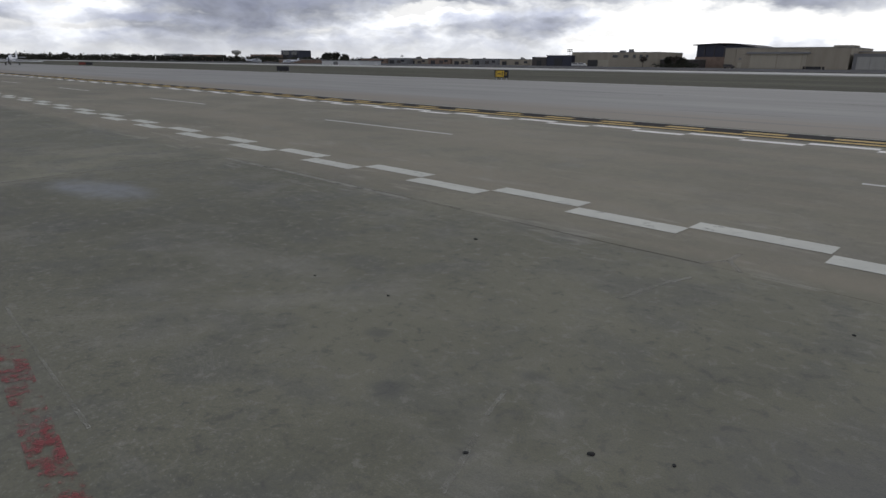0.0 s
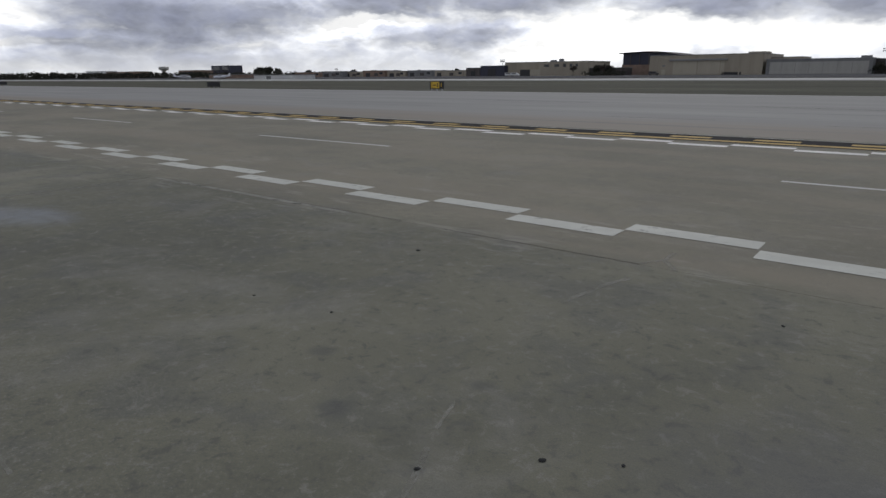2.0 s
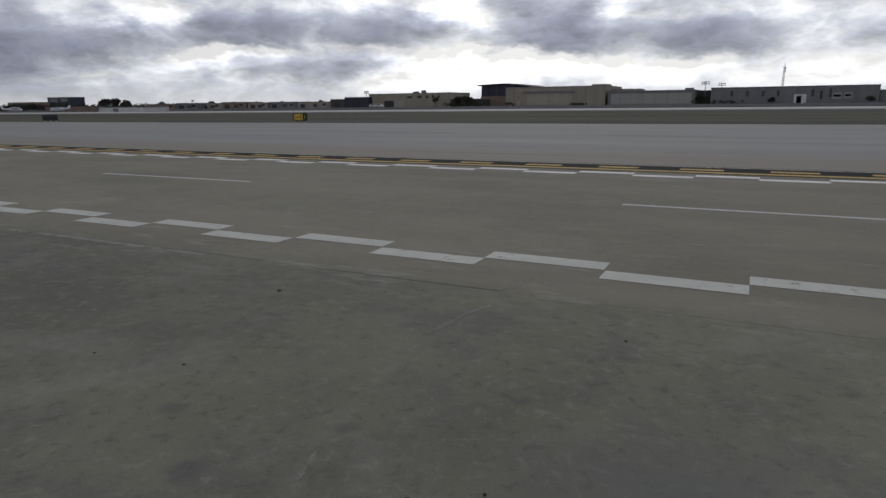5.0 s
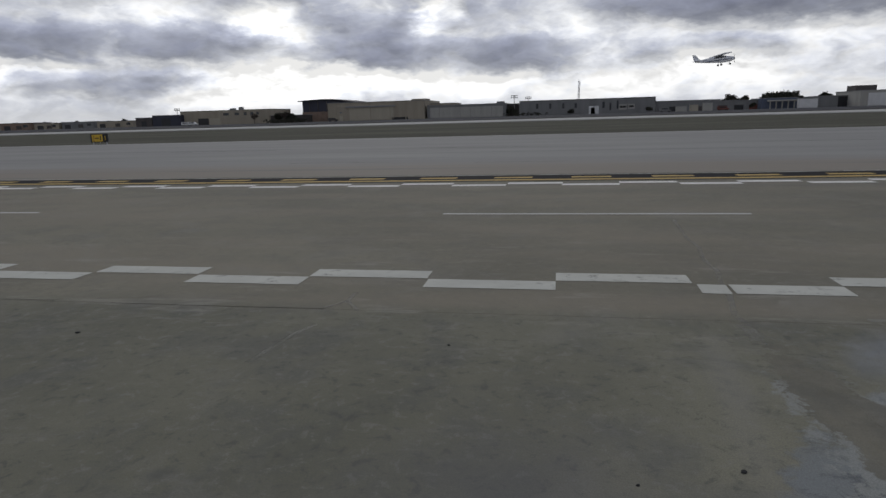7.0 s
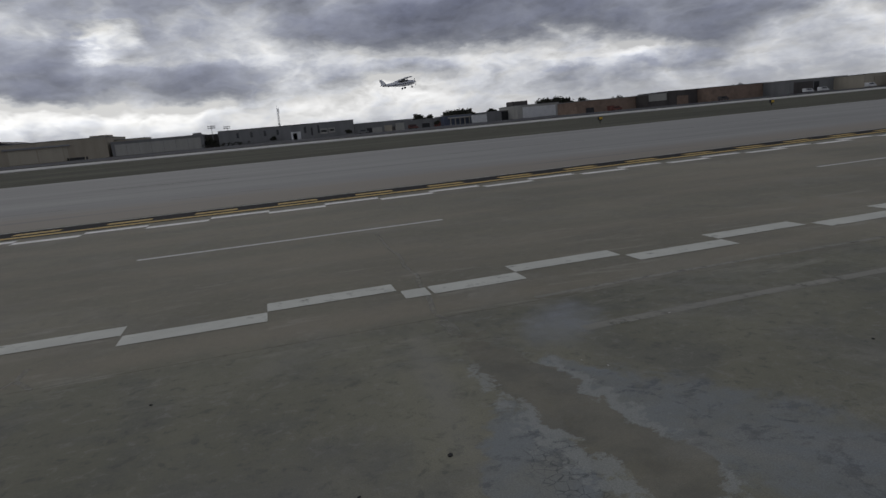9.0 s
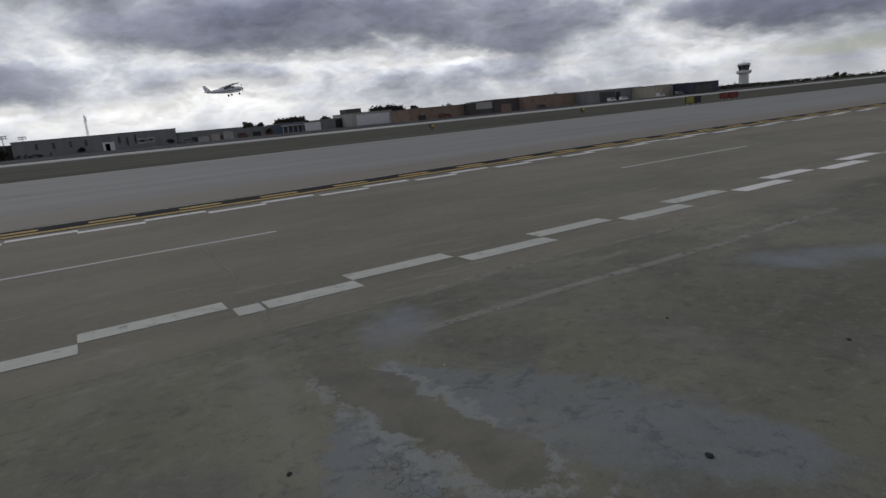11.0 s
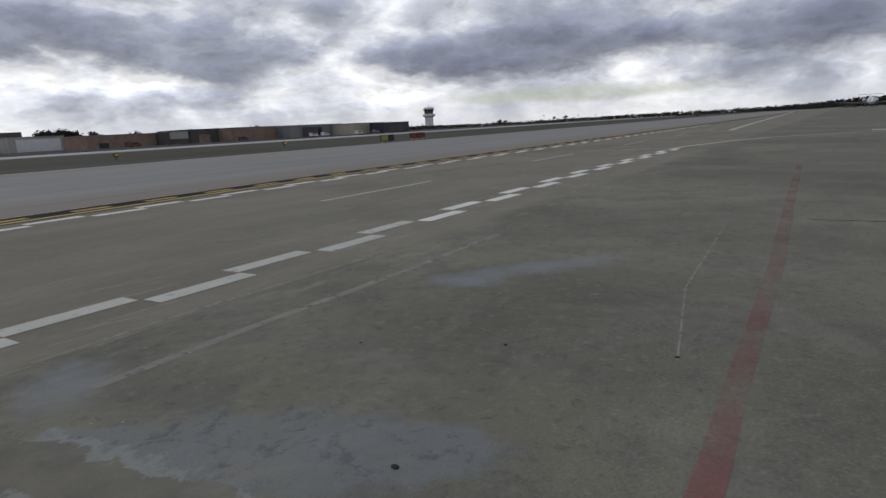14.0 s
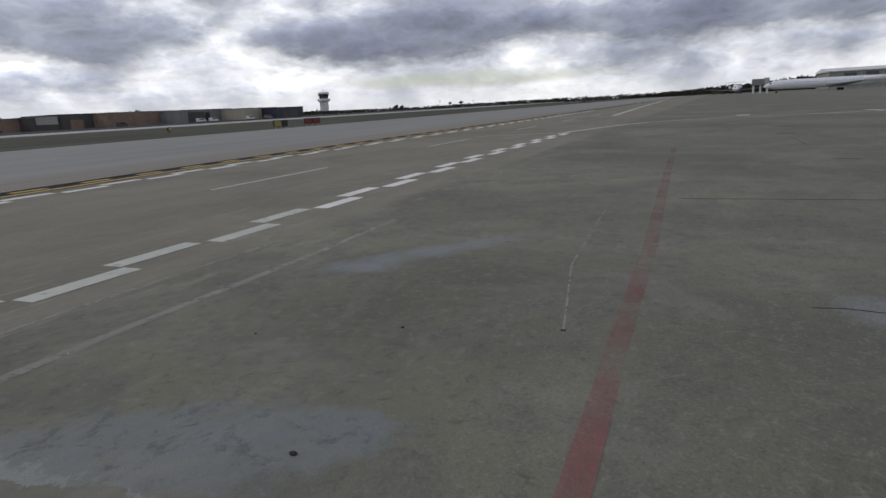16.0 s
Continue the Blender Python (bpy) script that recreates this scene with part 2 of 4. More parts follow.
# bare eroded channel of earth-coloured mortar between the repairs
channel = blob(n, p, 1.52, -2.42, 0.205, 1.20, 6, ragged_fine, 0.10, 2.2)
channel = n.math("MAXIMUM", channel, blob(n, p, 1.66, -3.28, 0.20, 0.30, -20, ragged_fine, 0.10, 1.6))
crumb = blob(n, p, 1.54, -2.66, 0.33, 1.15, 6, ragged_fine, 0.14, 2.2)
crumb = n.math("MULTIPLY", crumb, n.step(n.noise(flatp, 6.0, 9.0, 0.72), 0.40, 0.50))
col = n.mix(n.math("MULTIPLY", crumb, 0.85), col, (0.27, 0.28, 0.252))
silt = n.mix(n.step(n.noise(flatp, 3.4, 6.0, 0.65, 0.4), 0.35, 0.65), (0.128, 0.120, 0.090), (0.185, 0.170, 0.122))
col = n.mix(n.math("MULTIPLY", channel, 0.9), col, silt)
# dark bluish-grey area and soft pale blotches
col = n.mix(n.math("MULTIPLY", blob(n, p, -0.1, -3.25, 0.85, 0.9, 20, ragged, 0.9), 0.55), col, (0.118, 0.118, 0.120))
col = n.mix(n.step(n.noise(flatp, 0.75, 7.0, 0.66, 0.8), 0.52, 0.68, 0.0, 0.32), col, (0.27, 0.26, 0.215))
# small pits: their shade is put into the colour, with no depth
for x, y, rx, ry in ((-2.17, -3.74, 0.11, 0.08), (-2.68, -3.36, 0.10, 0.08), (-1.75, -3.15, 0.10, 0.07), (-1.56, -3.86, 0.05, 0.05)):
    col = n.mix(n.math("MULTIPLY", blob(n, p, x, y, rx, ry, 20, ragged, 0.8), 0.5), col, (0.075, 0.077, 0.072))
coarse = n.step(split.outputs[1], -3.6, -4.9)
col = n.mix(n.math("MULTIPLY", n.step(stone, 0.50, 0.66, 0.0, 0.55), n.math("ADD", n.math("MULTIPLY", coarse, 0.5), 0.10)), col, (0.062, 0.064, 0.060))
col = n.mix(n.math("MULTIPLY", n.step(stone, 0.44, 0.34, 0.0, 0.5), n.math("ADD", n.math("MULTIPLY", coarse, 0.5), 0.07)), col, (0.34, 0.335, 0.30))
col = n.mix(n.step(grit, 0.35, 0.65, 0.0, 0.38), col, (0.105, 0.105, 0.095))
info = n.add("ShaderNodeObjectInfo").outputs["Random"]
col = n.mix(1.0, col, n.ramp(info, (0.0, 1.0), (1.0, 1.10)), "MULTIPLY")
n.link(col, b.inputs["Base Color"])
n.link(n.math("SUBTRACT", 0.9, n.math("MULTIPLY", skim, 0.14)), b.inputs["Roughness"])
bump(n, b, n.math("ADD", n.math("MULTIPLY", stone, 0.6), n.math("ADD", n.math("MULTIPLY", grit, 0.4), n.math("MULTIPLY", skim, 0.8))), 0.006, 0.55)

# taxiway: cooler, smoother, with long dark rubber streaks
taxi, n, b, p, _ = material("taxiway_grooved_concrete", 0.8)
b.inputs["Specular IOR Level"].default_value = 0.35
wide = n.noise(n.scaled(p, 0.08, 0.5, 0), 0.7, 5.0, 0.6)
streak = n.noise(n.scaled(p, 0.035, 1.2, 0), 1.0, 6.0, 0.65, 0.2)
fine = n.noise(n.scaled(p, 1, 1, 0), 16.0, 4.0, 0.7)
split = n.add("ShaderNodeSeparateXYZ")
n.link(p, split.inputs[0])
col = n.ramp(wide, (0.3, (0.220, 0.217, 0.196)), (0.7, (0.288, 0.283, 0.258)))
edge = n.step(n.math("ADD", split.outputs[1], n.math("MULTIPLY", streak, 4.0)), 14.5, 18.5, 0.85, 0.0)
col = n.mix(edge, col, (0.240, 0.208, 0.160))
col = n.mix(n.step(streak, 0.57, 0.68, 0.0, 0.5), col, (0.10, 0.10, 0.105))
col = n.mix(n.step(fine, 0.4, 0.75, 0.0, 0.25), col, (0.17, 0.17, 0.17))
n.link(col, b.inputs["Base Color"])
bump(n, b, fine, 0.004, 0.4)

grass, n, b, p, _ = material("dormant_winter_grass", 0.95)
wide = n.noise(n.scaled(p, 0.25, 1.0, 0), 0.12, 6.0, 0.65)
fine = n.noise(p, 3.0, 6.0, 0.75)
col = n.ramp(wide, (0.3, (0.062, 0.063, 0.044)), (0.5, (0.088, 0.084, 0.062)), (0.7, (0.125, 0.120, 0.088)))
col = n.mix(n.step(fine, 0.4, 0.7, 0.0, 0.5), col, (0.055, 0.060, 0.034))
n.link(col, b.inputs["Base Color"])
bump(n, b, fine, 0.05, 0.7)


def paint(name, colour, wear_lo, wear_hi, scale=7.0, rough=0.7, cover=1.0, fade=0.25):
    """Road paint, worn through to the concrete where the noise says so."""
    m, n, b, p, out = material(name, rough)
    a = n.noise(n.scaled(p, 1, 1, 0), scale, 8.0, 0.72)
    f = n.noise(n.scaled(p, 1, 1, 0), 1.2, 4.0, 0.6)
    n.link(n.mix(n.step(f, 0.35, 0.7, 0.0, 0.5), colour, tuple(x * 0.72 for x in colour)), b.inputs["Base Color"])
    clear = n.add("ShaderNodeBsdfTransparent")
    mixer = n.add("ShaderNodeMixShader")
    n.link(n.step(n.math("ADD", n.math("MULTIPLY", a, 1.0 - fade), n.math("MULTIPLY", f, fade)), wear_lo, wear_hi, 0.0, cover), mixer.inputs[0])
    n.link(clear.outputs[0], mixer.inputs[1])
    n.link(b.outputs[0], mixer.inputs[2])
    n.link(mixer.outputs[0], out.inputs[0])
    return m


white_paint = paint("white_road_paint", (0.56, 0.56, 0.49), 0.30, 0.47)
bright_white = paint("bright_white_road_paint", (0.80, 0.78, 0.72), 0.22, 0.36)
thin_white = paint("thin_white_road_paint", (0.58, 0.57, 0.53), 0.28, 0.42)
faded_white = paint("faded_white_road_paint", (0.50, 0.49, 0.45), 0.38, 0.54)
yellow_paint = paint("yellow_road_paint", (0.52, 0.37, 0.13), 0.22, 0.38)
black_paint = paint("black_road_paint", (0.020, 0.019, 0.019), 0.10, 0.26, rough=0.9)
RED = (0.38, 0.155, 0.145)
red_paint = paint("worn_red_road_paint", RED, 0.34, 0.66, 34.0, cover=0.66, fade=0.5)
red_thin = paint("thin_worn_red_road_paint", RED, 0.33, 0.70, 28.0, cover=0.52, fade=0.6)
red_ghost = paint("ghost_of_red_road_paint", RED, 0.32, 0.74, 20.0, cover=0.42, fade=0.6)
red_flakes = paint("flaking_red_road_paint", (0.30, 0.085, 0.085), 0.47, 0.58, 14.0, cover=0.8, fade=0.35)
pale_seam = paint("pale_worn_seam", (0.35, 0.34, 0.29), 0.26, 0.55, 5.0, cover=0.75)
scar_paint = paint("pale_scar", (0.36, 0.35, 0.30), 0.38, 0.60, 9.0, cover=0.5)
tar = plain("dark_joint_filler", (0.035, 0.035, 0.033), 0.8)
base_dirt = plain("joint_dirt", (0.16, 0.15, 0.125), 0.95)

tan_wall = plain("tan_tilt_up_concrete", (0.36, 0.32, 0.25), 0.85, vary=0.1, size=0.3, streak=True)
pale_wall = plain("pale_grey_block_wall", (0.40, 0.39, 0.35), 0.85, vary=0.1, size=0.3, streak=True)
beige_door = plain("beige_metal_door", (0.42, 0.38, 0.30), 0.6, vary=0.06, size=0.4, streak=True)
grey_wall = plain("grey_metal_siding", (0.22, 0.22, 0.215), 0.6, vary=0.12, size=0.3, streak=True)
dark_wall = plain("dark_brown_siding", (0.10, 0.09, 0.084), 0.7, vary=0.15, size=0.3, streak=True)
navy_wall = plain("navy_metal_siding", (0.030, 0.032, 0.052), 0.55, vary=0.15, size=0.3, streak=True)
brick_wall = plain("brown_brick_wall", (0.26, 0.19, 0.145), 0.9, vary=0.15, size=0.5)
red_brick = plain("red_brown_wall", (0.17, 0.075, 0.06), 0.85, vary=0.15, size=0.4)
blue_wall = plain("slate_blue_siding", (0.12, 0.14, 0.19), 0.7, vary=0.12, size=0.4)
green_wall = plain("grey_green_hangar_siding", (0.27, 0.29, 0.26), 0.6, vary=0.1, size=0.3, streak=True)
white_wall = plain("white_painted_metal", (0.68, 0.68, 0.66), 0.5, vary=0.08, size=0.5)
roof_grey = plain("grey_membrane_roof", (0.26, 0.26, 0.26), 0.8, vary=0.1, size=0.3)
dark_roof = plain("dark_roof_edge", (0.06, 0.055, 0.055), 0.7)
# near-black panel colour; in bays and gateways it stands for the shaded inside
opening = plain("dark_opening", (0.018, 0.018, 0.02), 0.4)
glass = plain("dark_window_glass", (0.03, 0.034, 0.04), 0.12)
steel = plain("galvanised_steel", (0.35, 0.35, 0.36), 0.45, 0.6)
asphalt = plain("asphalt", (0.06, 0.06, 0.062), 0.9, vary=0.2)
runway_mat = plain("pale_runway_concrete", (0.46, 0.45, 0.42), 0.85, vary=0.08, size=0.1)
sign_yellow = plain("yellow_sign_face", (0.62, 0.40, 0.03), 0.5, vary=0.05)
# yellow face darkened: its backlit shade is put into the colour
sign_yellow_shade = plain("shaded_yellow_sign_face", (0.30, 0.25, 0.05), 0.5, vary=0.08)
sign_black = plain("black_sign_face", (0.015, 0.015, 0.017), 0.5, vary=0.1)
# red face, darkened in colour for its backlit side
sign_orange = plain("shaded_red_sign_face", (0.22, 0.06, 0.045), 0.6, vary=0.1)
white_skin = plain("white_aircraft_paint", (0.74, 0.75, 0.77), 0.3, vary=0.04)
trim_blue = plain("blue_aircraft_trim", (0.06, 0.08, 0.16), 0.35, vary=0.05)
rubber = plain("black_rubber", (0.02, 0.02, 0.02), 0.8)
bark = plain("bark", (0.09, 0.07, 0.055), 0.95, vary=0.2, size=3.0)
stone_dark = plain("dark_pebble", (0.04, 0.04, 0.038), 0.9, vary=0.2, size=20)
stone_pale = plain("pale_pebble", (0.42, 0.41, 0.38), 0.9, vary=0.2, size=20)

leaf, n, b, p, _ = material("winter_foliage", 0.9)
isle = n.add("ShaderNodeNewGeometry").outputs["Random Per Island"]
n.link(n.ramp(isle, (0.0, (0.028, 0.031, 0.022)), (0.6, (0.05, 0.052, 0.038)), (1.0, (0.085, 0.076, 0.058))), b.inputs["Base Color"])
twig, n, b, p, _ = material("bare_twigs", 0.95)
isle = n.add("ShaderNodeNewGeometry").outputs["Random Per Island"]
n.link(n.ramp(isle, (0.0, (0.05, 0.042, 0.036)), (1.0, (0.11, 0.09, 0.075))), b.inputs["Base Color"])


# ---- mesh helpers ----
def mesh_of(bm, name, mat, smooth=False):
    me = bpy.data.meshes.new(name)
    bmesh.ops.recalc_face_normals(bm, faces=bm.faces)
    bm.to_mesh(me)
    bm.free()
    me.materials.append(mat)
    if smooth:
        for f in me.polygons:
            f.use_smooth = True
    return me


def part(name, bm, mat, parent=None, label="", smooth=False):
    ob = new(name, mesh_of(bm, name, mat, smooth))
    if parent:
        ob.parent = parent
    return tagged(ob, label)


def thing(name, label, category, at=(0, 0, 0), turn=0.0, group="", kind=""):
    ob = new(name)
    ob.matrix_basis = pose(*at, 0, 0, turn)
    return tagged(ob, label, category, group, kind)


def box(x0, x1, y0, y1, z0, z1, bevel=0.0, bm=None):
    bm = bm or bmesh.new()
    m = Matrix.Translation(((x0 + x1) / 2, (y0 + y1) / 2, (z0 + z1) / 2)) @ Matrix.Diagonal((x1 - x0, y1 - y0, z1 - z0, 1))
    made = bmesh.ops.create_cube(bm, size=1, matrix=m)
    if bevel:
        edges = list({e for v in made["verts"] for e in v.link_edges})
        bmesh.ops.bevel(bm, geom=edges, offset=bevel, segments=1, affect="EDGES")
    return bm


def prism(outline, y0, y1, bm=None):
    """Extrude an x-z outline from y0 to y1."""
    bm = bm or bmesh.new()
    a = [bm.verts.new((x, y0, z)) for x, z in outline]
    c = [bm.verts.new((x, y1, z)) for x, z in outline]
    bm.faces.new(a)
    bm.faces.new(c[::-1])
    k = len(outline)
    for i in range(k):
        bm.faces.new((a[i], c[i], c[(i + 1) % k], a[(i + 1) % k]))
    return bm


def rod(a, c, r0, r1=None, sides=8, bm=None):
    bm = bm or bmesh.new()
    a, c = Vector(a), Vector(c)
    turn = (c - a).to_track_quat("Z", "Y").to_matrix().to_4x4()
    bmesh.ops.create_cone(bm, cap_ends=True, segments=sides, radius1=r0, radius2=r0 if r1 is None else r1, depth=(c - a).length,
                          matrix=Matrix.Translation((a + c) / 2) @ turn)
    return bm


def loft(rings, bm=None):
    """Skin a row of rings of points."""
    bm = bm or bmesh.new()
    rows = [[bm.verts.new(q) for q in ring] for ring in rings]
    for r, s in zip(rows, rows[1:]):
        k = len(r)
        for i in range(k):
            bm.faces.new((r[i], r[(i + 1) % k], s[(i + 1) % k], s[i]))
    bm.faces.new(rows[0][::-1])
    bm.faces.new(rows[-1])
    return bm


def ribbon(points, width, z=0.0, thick=0.003):
    """A film of paint along a line on the ground."""
    bm = bmesh.new()
    rows = []
    pts = [Vector((x, y, 0)) for x, y in points]
    for i, q in enumerate(pts):
        d = (pts[min(i + 1, len(pts) - 1)] - pts[max(i - 1, 0)]).normalized()
        side = Vector((-d.y, d.x, 0)) * width / 2
        rows.append([bm.verts.new(v + Vector((0, 0, z + thick))) for v in (q + side, q - side)])
    for r, t in zip(rows, rows[1:]):
        bm.faces.new((r[0], r[1], t[1], t[0]))
    return bm


# ---- ground ----
def sheet(name, x0, x1, y0, y1, z0, z1, mat, label, category, bevel=0.0):
    return tagged(part(name, box(x0, x1, y0, y1, z0, z1, bevel), mat), label, category, kind="structure")


sheet("ground", -2600, 2600, -2600, 2600, -0.6, -0.06, grass, "flat airfield ground of dormant brown-green grass", "ground")
apron = sheet("apron_bed", -420, 330, -160, 10.75, -0.05, -0.004, base_dirt, "gritty bed showing in the joints of the concrete apron", "pavement")
taxiway = sheet("taxiway", -900, 460, 10.78, 40.0, -0.3, 0.0, taxi, "wide smooth grey taxiway with dark rubber streaks", "taxiway")
sheet("taxiway_shoulder", -900, 460, 40.004, 40.8, -0.3, -0.012, runway_mat, "pale concrete edge strip along the taxiway", "pavement")
sheet("runway", -1400, 1400, 115.0, 150.0, -0.3, 0.06, runway_mat, "pale concrete runway beyond the grass strip", "runway")
sheet("service_yard", -1200, 420, 175.0, 460.0, -0.3, 0.02, asphalt, "dark asphalt yard in front of the hangars", "pavement")

X_JOINTS = [-420, -120, -60, -40, -29.8, -19.6, -9.55, 10.25, 20.4, 30.5, 40.6, 60, 100, 330]
Y_JOINTS = [-160, -60, -24, -8.0, -0.72, 10.75]
for i, (x0, x1) in enumerate(zip(X_JOINTS, X_JOINTS[1:])):
    for y0, y1 in zip(Y_JOINTS, Y_JOINTS[1:]):
        g = 0.0018
        part("slab", box(x0 + g, x1 - g, y0 + g, y1 - g, -0.02, 0.0, 0.0015), concrete, apron)


# ---- road markings ----
DASH, WIDE, PAINT = 1.22, 0.29, 0.002


def dash_mesh(length, width, mat, name):
    bm = bmesh.new()
    bm.faces.new([bm.verts.new(v) for v in ((0, 0, 0.002), (length, 0, 0.002), (length, width, 0.002), (0, width, 0.002))])
    return mesh_of(bm, name, mat)


dash = dash_mesh(DASH - 0.012, WIDE, white_paint, "dash")


def bend(x):
    """The road swings gently away from the apron at both ends."""
    r, l = max(0.0, x - 4.5), max(0.0, -9.0 - x)
    return min(0.5, 0.06 * r), min(0.68, 0.053 * r) + min(0.6, 0.03 * l)


def stamp(name, me, parent, x, y, turn=0.0):
    ob = new(name, me)
    ob.parent = parent
    x, y = x + bend(x)[0], y + bend(x)[1]
    ob.matrix_basis = pose(x, y, PAINT, 0, 0, turn)
    return ob


near_edge = thing("road_edge_marking", "white zipper marking of staggered dashes along the service road", "road marking", kind="structure")
far_edge = thing("road_edge_marking", "white zipper marking beside the yellow boundary line", "road marking", kind="structure")
rng = random.Random(4)
# grazing sheen put into a brighter white for the dashes further along
sheen_dash = dash_mesh(DASH - 0.012, WIDE, bright_white, "dash")
far_dash = dash_mesh(DASH - 0.012, 0.31, bright_white, "dash")
broken = (dash_mesh(0.24, WIDE, white_paint, "dash"), dash_mesh(0.93, WIDE, white_paint, "dash"))
stamp("dash", broken[0], near_edge, 1.225, -0.01, -1.5)
stamp("dash", broken[1], near_edge, 1.50, 0.0)
for k in range(-30, 24):
    if k == 1:
        continue
    stamp("dash", sheen_dash if k >= 7 else dash, near_edge, k * DASH + rng.uniform(-0.02, 0.02), (0.31 if k % 2 == 0 else 0.0) + rng.uniform(-0.008, 0.008))
for k in range(-60, 70):
    stamp("dash", far_dash, far_edge, k * DASH + 0.1 + rng.uniform(-0.02, 0.02), (8.50 if k % 2 else 8.16) + rng.uniform(-0.008, 0.008))

lane_line = thing("lane_line", "thin white broken centre line of the service road", "road marking", kind="structure")
lane_dash = dash_mesh(4.6, 0.11, thin_white, "lane_dash")
for k in range(-5, 7):
    stamp("lane_dash", lane_dash, lane_line, -1.80 + 12.22 * k, 4.22)

boundary = thing("boundary_marking", "solid and broken yellow boundary lines on a black band", "road marking", kind="structure")
ROAD_X = (-400, -40, -29, -20, -9, 0, 4.5, 8, 12, 17.4, 40, 300)


def along(y):
    return [(x, y + bend(x)[1]) for x in ROAD_X]


part("black_band", ribbon(along(9.77), 1.36, 0.0, 0.003), black_paint, boundary)
part("solid_line", ribbon(along(9.36), 0.27, 0.0, 0.006), yellow_paint, boundary)
part("edge_line", ribbon(along(10.56), 0.09, 0.0, 0.003), faded_white, boundary)
yellow_dash = dash_mesh(0.93, 0.30, yellow_paint, "yellow_dash")
for k in range(-36, 42):
    o = stamp("yellow_dash", yellow_dash, boundary, 0.32 + 1.86 * k, 9.76)
    o.location.z = 0.004

for pts, wd, coat, state in (([(-1.2, -5.09), (0, -5.12), (2.43, -5.15), (3.1, -5.13)], 0.145, red_paint, "worn red painted line flaking off the concrete"),
                             ([(3.1, -5.13), (4.0, -5.10), (4.78, -5.08), (6.0, -5.055)], 0.14, red_thin, "thinly worn red painted line on concrete"),
                             ([(6.0, -5.055), (7.1, -5.03), (10.9, -4.86), (15, -4.70), (20, -4.50)], 0.15, red_ghost, "faded remains of a red painted line")):
    tagged(part("red_line", ribbon(pts, wd, PAINT), coat), state, "road marking", kind="structure")
tagged(part("red_line", ribbon([(-4.0, -4.90), (-3.75, -4.92), (-2.65, -5.04), (-1.21, -5.09)], 0.13, PAINT), red_flakes), "red painted line, mostly flaked away", "road marking", kind="structure")
curve_line = [(29.6, 1.15), (31.5, 0.95), (34.5, 0.13), (37.2, -0.75), (39.6, -2.0), (41.5, -4.0), (42.7, -6.6), (43.3, -9.0), (43.6, -11.5), (44.7, -15), (47, -21)]
tagged(part("turn_line", ribbon(curve_line, 0.30, PAINT), white_paint), "white line that curves away from the road", "road marking", kind="structure")
tagged(part("stop_line", ribbon([(29.7, 5.2), (30.3, 3.0), (30.6, 1.3)], 0.25, PAINT), faded_white), "faded white bar across the service road", "road marking", kind="structure")
tagged(part("fork_line", ribbon([(57, 2.6), (80, 3.7), (168, 7.3), (300, 13)], 0.45, PAINT), white_paint), "long white line towards the far apron", "road marking", kind="structure")
tagged(part("paint_block", box(45.1, 46.5, -7.6, -6.8, PAINT, 0.005), white_paint), "small white painted block on the apron", "road marking", kind="structure")
tagged(part("paint_bar", ribbon([(47.39, -14.28), (45.1, -14.79)], 0.5, PAINT), white_paint), "short white painted bar on the far apron", "road marking", kind="structure")
for pts, wd in (([(-9.5, -0.76), (-7.5, -0.74), (-5.2, -0.76)], 0.08), ([(2.2, -1.53), (3.4, -1.50), (5.6, -1.53), (8, -1.45)], 0.11), ([(2.23, -0.62), (3.43, -0.59), (4.84, -0.60), (6.4, -0.64)], 0.06),
                ([(-4.6, -4.76), (-3.8, -4.80), (-2.8, -4.85)], 0.02), ([(4.2, -4.72), (6.0, -4.4), (9.5, -4.2)], 0.018), ([(-9.3, -6.4), (-9.4, -3.75), (-9.55, -2.79), (-9.58, -0.8)], 0.07),
                ([(1.62, 3.72), (1.55, 2.4), (1.58, 1.9), (1.50, 1.3), (1.53, 0.8), (1.45, 0.35), (1.42, -0.1), (1.33, -0.6), (1.36, -0.74)], 0.05), ([(1.33, -0.80), (1.36, -1.0), (1.33, -1.2)], 0.10),
                ([(-1.78, -0.22), (-1.77, -0.49), (-1.60, -0.73)], 0.045), ([(-1.77, -0.47), (-1.92, -0.72)], 0.035), ([(-1.82, -1.1), (-1.90, -1.35), (-1.98, -1.88)], 0.05), ([(-1.76, -3.35), (-1.68, -3.59)], 0.022), ([(-1.62, -3.72), (-1.54, -3.90), (-1.46, -4.10)], 0.03)):
    tagged(part("surface_scar", ribbon(pts, wd, 0.0016, 0.0004), pale_seam if abs(pts[0][0] - pts[-1][0]) > 4 else scar_paint), "pale scraped scar in the concrete", "surface scar", kind="structure")

# ---- far side: buildings along the yard, placed by bearing from the road ----
EYE = (0.1, -5.45, 1.53)


def x_at(az, y):
    return EYE[0] + (y - EYE[1]) * math.tan(radians(az))


def high(az, el, y):
    return EYE[2] + (y - EYE[1]) / math.cos(radians(az)) * math.tan(radians(el))


